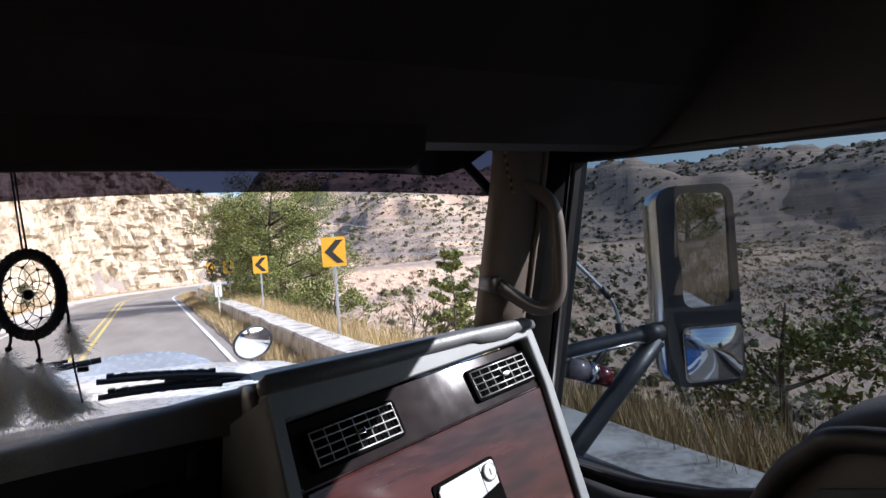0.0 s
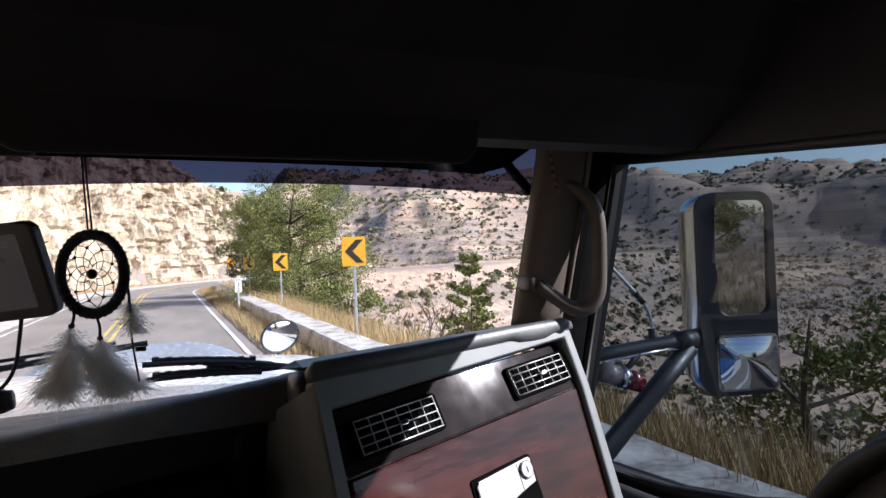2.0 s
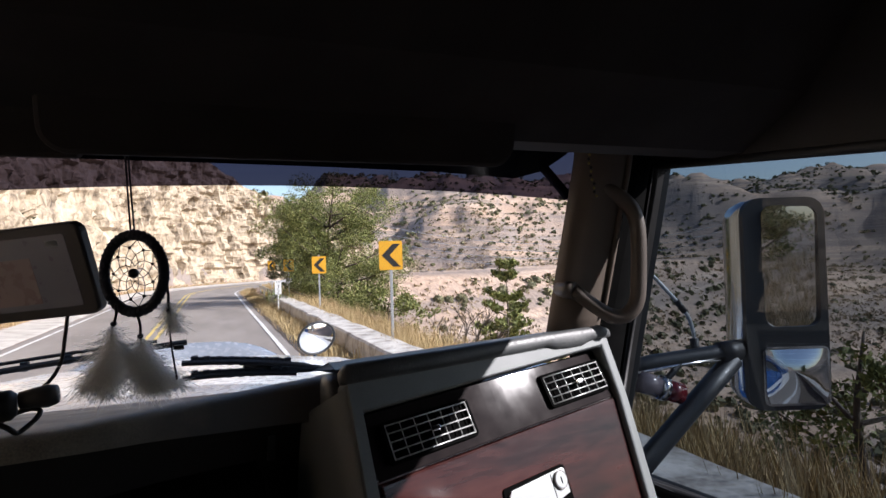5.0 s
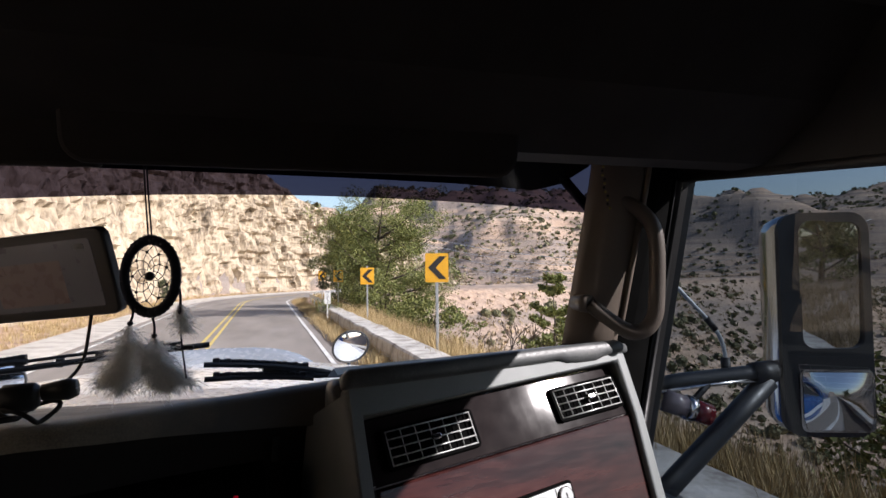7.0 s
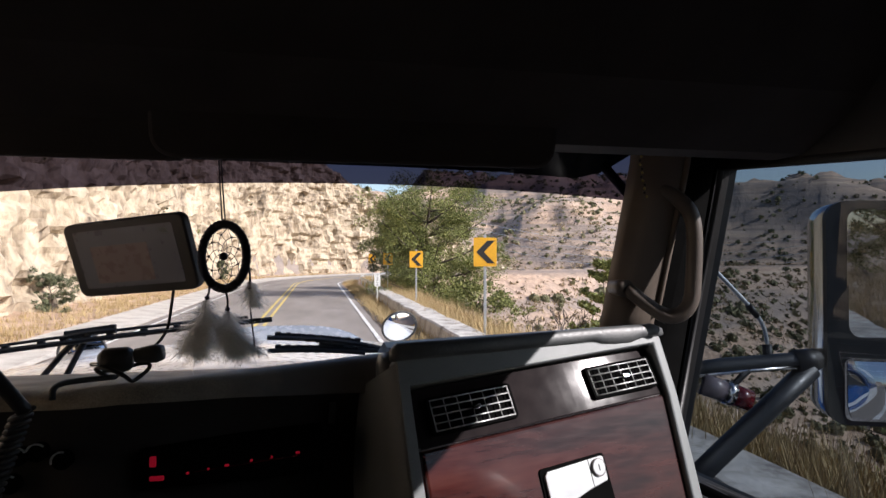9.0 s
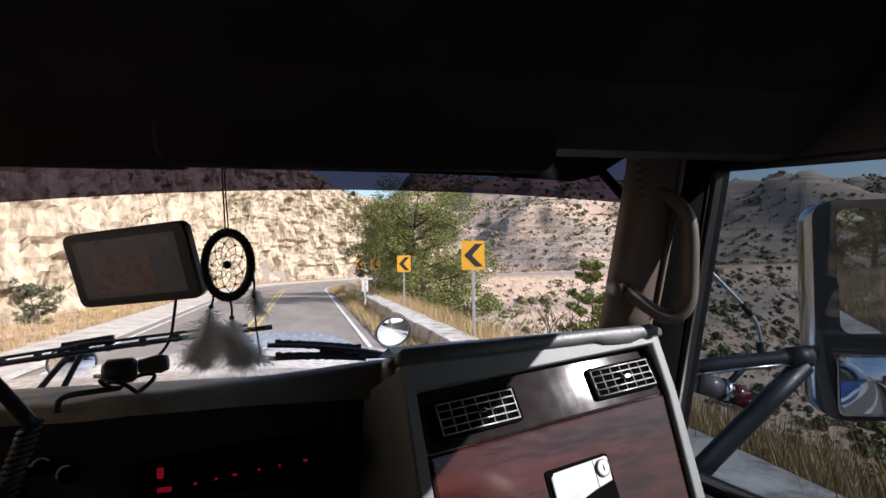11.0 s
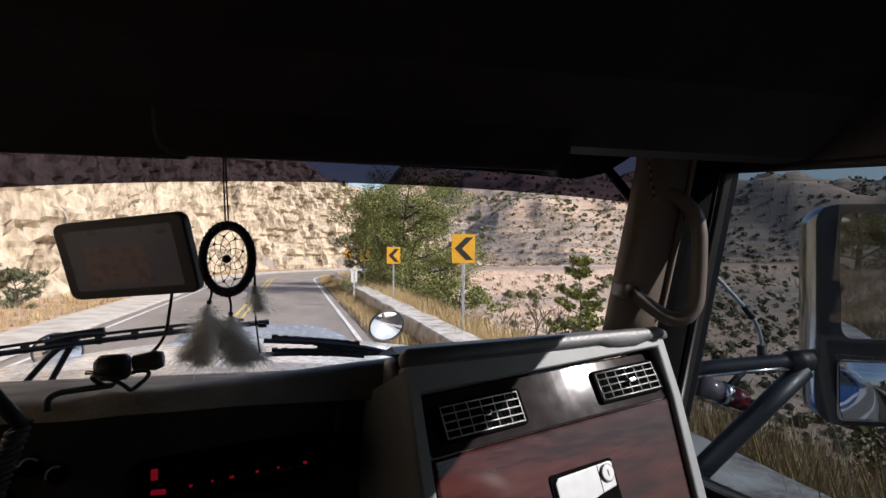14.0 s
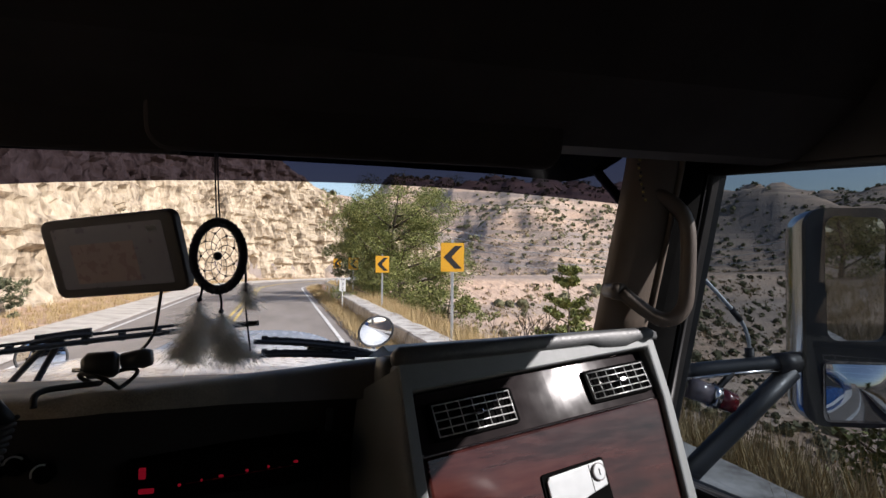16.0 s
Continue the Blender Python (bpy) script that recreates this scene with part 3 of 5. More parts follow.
# ---------- plants ----------
def soup(name, tris, mat, loc, label, category, kind="stuff", parent=None):
    """Many loose small faces as one mesh."""
    tris = np.asarray(tris, float)
    k = tris.shape[1]
    v = tris.reshape(-1, 3)
    me = bpy.data.meshes.new(name)
    me.from_pydata(v.tolist(), [], np.arange(len(v)).reshape(-1, k).tolist())
    me.materials.append(mat)
    ob = new(name, me)
    if parent is not None:
        ob.parent = parent
        return tagged(ob, label)
    ob.location = loc
    return tagged(ob, label, category, kind=kind)


def crown_faces(rng, centres, radii, per, size, flat=0.7):
    """Small leaf sprays scattered through clumps."""
    out = []
    for c, r in zip(centres, radii):
        n = int(per)
        d = rng.normal(size=(n, 3))
        d /= np.linalg.norm(d, axis=1)[:, None]
        q = c + d * (r * rng.uniform(0.35, 1.0, (n, 1))) * np.array([1, 1, flat])
        a = rng.normal(size=(n, 3))
        a[:, 2] = np.abs(a[:, 2]) * 0.8 + 0.2
        a /= np.linalg.norm(a, axis=1)[:, None]
        b = np.cross(a, rng.normal(size=(n, 3)))
        b /= np.linalg.norm(b, axis=1)[:, None] + 1e-9
        sz = size * rng.uniform(0.6, 1.4, (n, 1))
        out.append(np.stack([q - b * sz * 0.35, q + a * sz * 0.9 - b * sz * 0.1, q + b * sz * 0.35], 1))
    return np.concatenate(out)


def tree(loc, height, spread, seed, label, mat=PINE, per=90, leaf=0.16, low=0.18, limbs=26, category="tree"):
    """Trunk, limbs and a crown of small leaf sprays."""
    rng = np.random.RandomState(seed)
    t = thing("tree", loc, label, category)
    trunk = smooth_path([(0, 0, -0.3), (0.1 * spread * 0.2, 0, height * 0.3), (-0.06 * spread, 0.05, height * 0.65), (0, 0, height * 0.96)], 10)
    bm = tube(trunk, 0.1, 8, taper=[max(0.02, height * 0.028 * (1 - i / 10.5)) for i in range(10)])
    ob = new("trunk", finish(bm, "trunk", BARK, True, Vector()))
    ob.parent = t
    bms, centres, radii = [], [], []
    for i in range(limbs):
        f = low + (0.95 - low) * i / limbs
        a = i * 2.4 + rng.uniform(-0.5, 0.5)
        base = trunk[min(9, int(f * 9))]
        reach = spread * 0.5 * math.sqrt(max(0.02, 1 - ((f - 0.40) / 0.66) ** 2)) * rng.uniform(0.6, 1.1) + 0.03 * spread
        tip = base + Vector((math.cos(a) * reach, math.sin(a) * reach, reach * rng.uniform(0.2, 0.8)))
        mid = base.lerp(tip, 0.5) + Vector((0, 0, -0.05 * reach))
        bms.append(tube(smooth_path([base, mid, tip], 5), 0.03, 5, taper=[height * 0.009 * (1.1 - k / 5) for k in range(5)]))
        for k in (0.45, 0.7, 0.95):
            q = base.lerp(tip, k)
            for j in range(3):
                centres.append(np.array(q) + rng.normal(size=3) * reach * 0.17)
                radii.append(spread * rng.uniform(0.07, 0.13))
    ob = tagged(new("limbs", finish(merge(*bms), "limbs", BARK, True, Vector())), kind="stuff")
    ob.parent = t
    soup("crown", crown_faces(rng, centres, radii, per, leaf), mat, None, "", "", parent=t)
    return t


def pine(loc, height, spread, seed, label):
    """A young pine: straight stem, tiers of rising twigs with tufts of needles at their ends."""
    rng = np.random.RandomState(seed)
    t = thing("tree", loc, label, "tree")
    stem = [Vector((0.03 * math.sin(i), 0.02 * i % 0.05, -0.3 + (height + 0.3) * i / 11)) for i in range(12)]
    ob = new("trunk", finish(tube(stem, 0.05, 8, taper=[0.075 * (1.05 - i / 11) for i in range(12)]), "trunk", BARK, True, Vector()))
    ob.parent = t
    bms, centres, radii = [], [], []
    for i in range(9):
        f = 0.14 + 0.82 * (i + rng.uniform(-0.3, 0.3)) / 8
        for j in range(5):
            a = j * math.tau / 5 + i * 0.7 + rng.uniform(-0.3, 0.3)
            reach = spread * 0.5 * (1.05 - f) ** 0.7 * rng.uniform(0.55, 1.2)
            base = Vector((0, 0, f * height))
            tip = base + Vector((math.cos(a) * reach, math.sin(a) * reach, rng.uniform(0.15, 0.6) * reach))
            bms.append(tube([base, base.lerp(tip, 0.5) - Vector((0, 0, 0.08 * reach)), tip], 0.012, 5, taper=[0.018, 0.013, 0.007]))
            for k in (0.5, 0.75, 1.0):
                centres.append(np.array(base.lerp(tip, k)))
                radii.append(0.13 + 0.08 * rng.rand())
    ob = tagged(new("limbs", finish(merge(*bms), "limbs", BARK, True, Vector())), kind="stuff")
    ob.parent = t
    soup("crown", crown_faces(rng, centres, radii, 46, 0.13, 0.8), PINE, None, "", "", parent=t)
    return t


def ground_at(x, y):
    return float(ground_height(np.array([float(x)]), np.array([float(y)]))[0])


def bare_tree(loc, height, seed, label):
    """A leafless shrub of forking twigs."""
    rng = random.Random(seed)
    bms = []

    def grow(p, d, l, r, depth):
        q = p + d * l
        bms.append(tube([p, p.lerp(q, 0.5) + Vector((rng.uniform(-1, 1), rng.uniform(-1, 1), 0)) * l * 0.06, q], r, 4, taper=[r, r * 0.8, r * 0.6]))
        if depth == 0:
            return
        for _ in range(3 if depth > 1 else 2):
            nd = (d + Vector((rng.uniform(-1, 1), rng.uniform(-1, 1), rng.uniform(-0.3, 0.6))) * 0.75).normalized()
            grow(q, nd, l * rng.uniform(0.6, 0.8), r * 0.6, depth - 1)

    for _ in range(3):
        grow(Vector((0, 0, -0.1)), Vector((rng.uniform(-0.5, 0.5), rng.uniform(-0.5, 0.5), 1)).normalized(), height * 0.3, height * 0.018, 4)
    t = thing("bare_tree", loc, label, "tree")
    ob = tagged(new("branches", finish(merge(*bms), "branches", BARK, False, Vector())), kind="stuff")
    ob.parent = t
    return t


def on_ground(s, off):
    p = along_road(s, off)
    return (p.x, p.y, float(ground_height(np.array([p.x]), np.array([p.y]), np.array([float(off)]))[0]))


tree(on_ground(36, 9.3), 8.0, 7.6, 5, "large bushy green juniper tree behind the low wall", per=260, leaf=0.095, limbs=44, low=0.04)
pine(on_ground(17, 11.2), 5.4, 3.0, 8, "slim young green pine with level tiers of twigs on the slope")
tree(on_ground(44, 8.4), 6.0, 4.6, 11, "grey-green leafy bush tree by the bend", BUSH, per=90, leaf=0.14)
bare_tree(on_ground(18, 9.9), 3.9, 4, "leafless grey shrub on the slope below the road")
for i, (s, o, h, w) in enumerate(((33, 12, 4.2, 3.6), (8, 15, 6.4, 4.8), (3.5, 12.5, 4.6, 3.4), (27, 30, 5, 5), (13, 42, 6, 5), (3, 30, 5, 5), (-4, 26, 5, 4.5), (55, 10, 3, 2.6), (60, 22, 4, 4), (42, 40, 5, 5))):
    tree(on_ground(s, o), h, w, 20 + i, "small dark green juniper on the stony slope", per=40, leaf=0.16, limbs=14, low=0.05)
for i, (s, o) in enumerate(((28, -9.4), (47, -9.2), (17, -9.3), (62, -9.5))):
    tree(on_ground(s, o), 1.7 + 0.5 * (i % 2), 1.8, 50 + i, "low olive bush at the foot of the cliff", BUSH, per=50, leaf=0.09, limbs=12, low=0.02, category="bush")


for i, (s, z) in enumerate(((31, 7.4), (39, 3.6), (24, 5.4), (52, 6.2), (60, 4.1), (70, 7.0))):
    p = along_road(s, -10.75 - 0.12 * z)
    tree((p.x, p.y, z), 1.5 + 0.3 * (i % 3), 1.7, 70 + i, "small green bush rooted in a ledge of the cliff", BUSH if i % 2 else PINE, per=40, leaf=0.10, limbs=12, low=0.02, category="bush")


def grass(name, label, count, place, seed, size=(0.25, 0.6), mat=DRY):
    """Dry blades, scattered in tufts."""
    rng = np.random.RandomState(seed)
    out = []
    for _ in range(count):
        x, y, z = place(rng)
        n = 16
        h = rng.uniform(*size)
        a = rng.uniform(0, math.tau, n)
        b = np.stack([rng.normal(0, 0.12, n) + x, rng.normal(0, 0.12, n) + y, np.full(n, z - 0.03)], 1)
        lean = np.stack([np.cos(a) * 0.35 * h, np.sin(a) * 0.35 * h, h * rng.uniform(0.6, 1.1, n)], 1)
        w = np.stack([-np.sin(a), np.cos(a), np.zeros(n)], 1) * 0.012
        out.append(np.stack([b - w, b + w, b + lean], 1))
    soup(name, np.concatenate(out), mat, (0, 0, 0), label, "grass")


def right_slope(rng):
    return on_ground(rng.uniform(2, 60), 6.2 + rng.exponential(1.6))


def left_verge(rng):
    return on_ground(rng.uniform(4, 85), -rng.uniform(6.5, 9.6))


grass("grass", "tall dry yellow grass behind the low wall", 3600, right_slope, 1, (0.35, 1.0))
grass("grass", "dry yellow grass at the foot of the cliff", 1300, left_verge, 2, (0.15, 0.45))
grass("grass", "low dry brown tufts over the stony slope", 2600, lambda r: on_ground(r.uniform(-8, 75), 8.5 + r.exponential(14)), 12, (0.15, 0.5))
grass("grass", "tall dry brown grass over the slope below the road", 4200, lambda r: on_ground(r.uniform(-8, 34), 7.6 + r.exponential(7)), 14, (0.3, 0.95), BROWN)
grass("grass", "dry yellow grass along the edge of the road", 900, lambda r: on_ground(r.uniform(9, 60), 4.35 + 1.0 * r.rand() ** 0.7), 3, (0.15, 0.5))


grass("grass", "tall dry brown grass on the flat behind the truck", 1700, lambda r: on_ground(-6 - r.exponential(22), 6.6 + r.exponential(6)), 15, (0.3, 0.8), BROWN)
tree(on_ground(-42, 13), 7.0, 6.0, 81, "dark green juniper on the flat behind the truck", per=60, leaf=0.18, limbs=22, low=0.06)
tree(on_ground(-70, 20), 8.0, 7.0, 82, "dark green juniper on the flat behind the truck", per=50, leaf=0.2, limbs=20, low=0.06)


def scrub(count, seed):
    """Shrubs all over the slopes and hills, as one mesh of leaf sprays."""
    rng = np.random.RandomState(seed)
    d = 12 + 700 * rng.rand(count) ** 0.9
    a = np.radians(rng.uniform(-25, 85, count))
    x, y = d * np.sin(a), d * np.cos(a)
    q, s = road_place(x, y)
    patch = fractal(x, y, 60.0, 3, 21)
    keep = (np.abs(q) > 8.5) & ((q > 0) | (q < -18)) & (rng.rand(count) < (0.45 + 0.9 * patch) * np.clip(d / 110, 0.3, 1))
    x, y, d = x[keep], y[keep], d[keep]
    z = ground_height(x, y)
    out = []
    for i in range(len(x)):
        r = (0.35 + 1.15 * rng.rand() ** 2.5) * (0.75 + d[i] / 700)
        n = 44 if d[i] < 90 else 12
        v = rng.normal(size=(n, 3))
        v /= np.linalg.norm(v, axis=1)[:, None]
        c = np.array([x[i], y[i], z[i] + 0.3 * r]) + v * np.array([r, r, r * 0.75]) * 0.7
        u = np.cross(v, rng.normal(size=(n, 3)))
        u /= np.linalg.norm(u, axis=1)[:, None] + 1e-9
        w = np.cross(v, u)
        k = r * 0.62
        out.append(np.stack([c - u * k - w * k * 0.6, c + u * k - w * k * 0.6, c + w * k], 1))
    soup("scrub", np.concatenate(out), SCRUB, (0, 0, 0), "dark scrub scattered over the dry slopes", "shrubs")


scrub(60000, 6)


def brush(count, seed):
    """Low dry brush over the valley side, as one mesh of leaf sprays."""
    rng = np.random.RandomState(seed)
    d = 22 + 300 * rng.rand(count) ** 0.8
    a = np.radians(rng.uniform(8, 82, count))
    x, y = d * np.sin(a), d * np.cos(a)
    q, s = road_place(x, y)
    keep = (np.abs(q) > 9) & (rng.rand(count) < 0.55 + 1.1 * fractal(x, y, 26.0, 4, 33))
    x, y, d = x[keep], y[keep], d[keep]
    n, k = len(x), 6
    r = (0.18 + 0.4 * rng.rand(n) ** 2) * (0.8 + d / 260)
    c = np.stack([x, y, ground_height(x, y)], 1)[:, None, :] + rng.normal(size=(n, k, 3)) * r[:, None, None] * np.array([0.55, 0.55, 0.18])
    u = rng.normal(size=(n, k, 3)) * np.array([1, 1, 0.3])
    u /= np.linalg.norm(u, axis=2)[:, :, None]
    w = rng.normal(size=(n, k, 3)) * 0.35 + np.array([0, 0, 1])
    h = r[:, None, None] * 0.6
    tri = np.stack([c - u * h * 0.7, c + u * h * 0.7, c + w * h * 1.1], 2).reshape(-1, 3, 3)
    soup("brush", tri, BROWN, (0, 0, 0), "low dry brown brush on the valley side", "shrubs")


brush(55000, 17)


def rocks(count, seed):
    """Loose stones on the slope, as one mesh."""
    rng = np.random.RandomState(seed)
    faces, verts = [], []
    b = bmesh.new()
    bmesh.ops.create_icosphere(b, subdivisions=1, radius=1)
    base = np.array([v.co[:] for v in b.verts])
    idx = [[v.index for v in f.verts] for f in b.faces]
    b.free()
    for _ in range(count):
        p = on_ground(rng.uniform(-6, 70), 7 + rng.exponential(16))
        r = 0.05 + 0.38 * rng.rand() ** 4
        o = len(verts)
        q = base * (1 + rng.uniform(-0.3, 0.3, (len(base), 1))) * r * np.array([1, rng.uniform(0.6, 1), 0.6]) + np.array(p)
        verts.extend(q.tolist())
        faces.extend([[o + k for k in f] for f in idx])
    me = bpy.data.meshes.new("stones")
    me.from_pydata(verts, [], faces)
    me.materials.append(ROCK)
    tagged(new("stones", me), "pale loose stones on the slope", "stones", kind="stuff")


rocks(5200, 9)


# ---------- roadside things ----------
def chevron_sign(loc, yaw):
    t = thing("chevron_sign", (0, 0, 0), "yellow road sign with a black chevron on a grey post", "road sign", "chevron signs")
    part("post", box(pose(0, 0.05, 1.35), (0.07, 0.07, 3.5), 0.008), GALV, t)
    p = part("panel", slab(rounded(-0.31, 2.25, 0.31, 3.02, 0.04), 0.012, pose(0, 0, 0, 90)), SIGN_YELLOW, t)
    part("chevron", slab([(0.26, 2.94), (0.06, 2.94), (-0.24, 2.635), (0.06, 2.33), (0.26, 2.33), (-0.03, 2.635)], 0.003, pose(0, -0.004, 0, 90)), SIGN_BLACK, p)
    t.matrix_basis = Matrix.Translation(loc) @ pose(0, 0, 0, 0, 0, yaw)
    return t


sign = chevron_sign(along_road(14.5, 6.4) - Vector((0, 0, 0.02)), -8)
for s, turn in ((26, -4), (37, -2), (48, 0)):
    copy_thing(sign, Matrix.Translation(along_road(s, 6.5) - Vector((0, 0, 0.25))) @ pose(0, 0, 0, 0, 0, turn))


def guard_rail(s0, s1):
    t = thing("guard_rail", along_road(s0, 6.0), "galvanised W-beam guard rail on short posts", "guard rail")
    prof = [(0.0, 0.40), (0.05, 0.45), (0.0, 0.52), (0.0, 0.58), (0.05, 0.65), (0.0, 0.70)]
    rows, s = [], s0
    while s <= s1:
        rows.append([(*along_road(s, 5.9 - a).xy, z) for a, z in prof])
        s += 1
    part("rail", loft(rows), GALV, t, smooth=True)
    s = s0 + 1
    while s < s1:
        p = along_road(s, 6.0)
        part("post", box(pose(p.x, p.y, 0.3), (0.1, 0.1, 0.8), 0.01), GALV, t)
        s += 3.8


guard_rail(41, 78)


def distance_post(loc):
    t = thing("distance_post", (0, 0, 0), "small white distance marker on a thin white post", "road sign")
    part("post", box(pose(0, 0.03, 0.7), (0.05, 0.03, 1.6), 0.005), SIGN_WHITE, t)
    p = part("panel", slab(rounded(-0.16, 0.95, 0.16, 1.65, 0.02), 0.01, pose(0, 0, 0, 90)), SIGN_WHITE, t)
    for text, z, size in (("KM", 1.52, 0.13), ("3", 1.25, 0.27), ("2", 1.0, 0.27)):
        fc = bpy.data.curves.new("number", "FONT")
        fc.body, fc.size, fc.align_x, fc.extrude = text, size, "CENTER", 0.001
        fc.materials.append(SIGN_BLACK)
        num = new("number", fc)
        num.matrix_basis = pose(0, -0.004, z, 90)
        num.parent = p
    t.matrix_basis = Matrix.Translation(loc)


distance_post(along_road(30, 5.1))


def dirt_track():
    """A pale track along the far hillside."""
    rows = []
    for k in range(90):
        a = radians(10 + 30 * k / 89)
        r = 235 - 40 * math.sin(k / 89 * math.pi) + 10 * math.sin(k / 7)
        row = []
        for w in (-3.0, 0.0, 3.0):
            x, y = (r + w) * math.sin(a), (r + w) * math.cos(a)
            row.append((x, y))
        h = max(ground_at(x, y) for x, y in row) + 0.35
        rows.append([(x, y, h) for x, y in row])
    return loft(rows)


solo("dirt_track", dirt_track(), CONCRETE, (0, 0, 0), "pale dirt track winding along the far hillside", "track", "structure", smooth=True)

# power lines slung across the valley
line_set = thing("power_lines", (60, 200, 60), "thin grey power lines slung across the valley", "power line")
for k in range(4):
    a, b = Vector((10, 260 + 2 * k, 36 - 3.0 * k)), Vector((250, 190 + 2 * k, 24 - 3.6 * k))
    part("wire", tube([a.lerp(b, f) - Vector((0, 0, 22 * 4 * f * (1 - f))) for f in np.linspace(0, 1, 24)], 0.10, 5), GALV, line_set, smooth=True)

# ---------- the cab's shell ----------
GL0, GLT = Vector((0, 1.10, 2.235)), Vector((0, 0.93, 2.755))


def on_glass(x, z):
    """A place on the raked windscreen."""
    f = (z - GL0.z) / (GLT.z - GL0.z)
    bow = 0.02 * ((x + 0.22) / 0.85) ** 2
    return Vector((x, GL0.y + (GLT.y - GL0.y) * f - bow, z))


def pane(x0, x1, zlow, zhigh, n=18, thick=0.005):
    """A bowed strip of windscreen between two heights, each a function of x."""
    rows = []
    for i in range(n + 1):
        x = x0 + (x1 - x0) * i / n
        a, b = on_glass(x, zlow(x)), on_glass(x, zhigh(x))
        rows.append([a, b])
    return loft(rows)


def band_edge(x):
    return 2.601 - 0.075 * (x - 0.12) ** 2


def facing_in(ob):
    """Turns a pane's faces towards the driver."""
    me = ob.data
    p = me.polygons[len(me.polygons) // 2]
    if p.normal.dot(Vector((0, 0, 2.45)) - (ORIGIN[ob] + p.center)) < 0:
        me.flip_normals()
    ob.visible_shadow = False


wind = thing("window_1", (-0.2, 1.0, 2.24), "raked truck windscreen with a dark blue tint band", "windscreen", kind="structure")
g = part("pane", pane(-1.1, 0.72, lambda x: 2.225, band_edge), CLEAR, wind, smooth=True)
facing_in(g)
g = part("tint_band", pane(-1.1, 0.72, band_edge, lambda x: 2.79), TINT_BAND, wind, "dark blue tinted band", smooth=True)
facing_in(g)

# door with its window, on the passenger side
DOOR = 0.84


win_outline = [(0.916, 2.640), (0.30, 2.580), (-0.28, 2.57), (-0.33, 2.10), (0.30, 2.10), (0.52, 2.082), (0.65, 2.036), (0.80, 2.003), (1.105, 1.975)]
out_outline = [(1.06, 2.80), (0.35, 2.85), (-0.42, 2.85), (-0.5, 1.20), (0.2, 1.20), (0.55, 1.20), (0.8, 1.20), (1.0, 1.20), (1.34, 1.25)]
door = thing("door_1", (DOOR, 0.4, 1.2), "black-trimmed truck passenger door with a closed tinted window", "door", kind="structure")


def door_ring(x0, x1, outer, inner):
    rows = []
    for x, o in ((x0, outer), (x0, inner), (x1, inner), (x1, outer), (x0, outer)):
        rows.append([(x, y, z) for y, z in o] + [(x, *o[0])])
    return loft(rows)


part("inner_trim", door_ring(DOOR, DOOR + 0.045, out_outline, win_outline), RUBBER, door)
part("outer_skin", door_ring(DOOR + 0.046, DOOR + 0.085, out_outline, [(y + (0.11 if y > 0.6 else -0.03), z + (0.05 if z > 2.3 else -0.05)) for y, z in win_outline]), BLUE_PAINT, door, "blue painted outer skin")
seal = [(DOOR + 0.010, y + (0.006 if y > 0.6 else 0), z + (0.006 if z > 2.3 else -0.006)) for y, z in win_outline]
part("window_seal", tube(seal, 0.012, 8, closed=True), RUBBER, door, "black rubber window seal", smooth=True)
bm = bmesh.new()
bm.faces.new([bm.verts.new((DOOR + 0.030, y + (0.06 if y > 0.6 else -0.02), z + (0.03 if z > 2.3 else -0.03))) for y, z in win_outline])
p = part("pane", bm, SIDE_GLASS, door, "grey tinted side glass")
facing_in(p)
part("sill_pad", tube([(DOOR - 0.03, y, z - 0.045) for y, z in win_outline[4:]], 0.035, 10), BLACK_VINYL, door, smooth=True)
part("belt_moulding", box(pose(DOOR + 0.09, 0.35, 1.80), (0.012, 1.6, 0.12), 0.004), WHITE_PAINT, door, "white stripe on the outer skin")

solo("wall_left", merge(box(pose(-1.30, 0.2, 1.65), (0.08, 2.6, 0.9)), box(pose(-1.30, -0.65, 2.45), (0.08, 0.9, 0.75)), box(pose(-1.30, 0.3, 2.78), (0.08, 2.4, 0.18))), LINER, (-1.3, 0.2, 1.2), "dark inner side wall of the cab with an open window hole", "wall", "structure")
solo("wall_back", box(pose(-0.22, -1.15, 2.05), (2.2, 0.08, 1.75)), HEADLINER, (-0.22, -1.15, 1.2), "dark padded back wall of the cab", "wall", "structure")
solo("floor", box(pose(-0.22, 0.05, 1.17), (2.2, 2.4, 0.06)), RUBBER, (-0.22, 0.05, 1.15), "black rubber cab floor", "floor", "structure")
head = [[(x, -1.12, 2.86), (x, 0.2, 2.86), (x, 0.50, 2.80), (x, 0.585, 2.70), (x, 0.70, 2.632), (x, 0.76, 2.632), (x, 0.90, 2.74), (x, 0.97, 2.80), (x, 0.5, 2.93), (x, -1.12, 2.93)] for x in (-1.34, -0.22, 0.90)]
solo("ceiling", loft(head, close=True), HEADLINER, (-0.22, 0, 2.86), "black cloth headliner with a deep front header", "ceiling", "structure")
solo("wall_right", merge(box(pose(DOOR + 0.0, -0.78, 2.05), (0.09, 0.7, 1.7))), LINER, (DOOR, -0.8, 1.2), "dark inner side wall behind the passenger door", "wall", "structure")
solo("firewall", box(pose(-0.22, 1.12, 1.70), (2.1, 0.06, 1.02)), RUBBER, (-0.22, 1.12, 1.2), "black bulkhead under the windscreen", "wall", "structure")


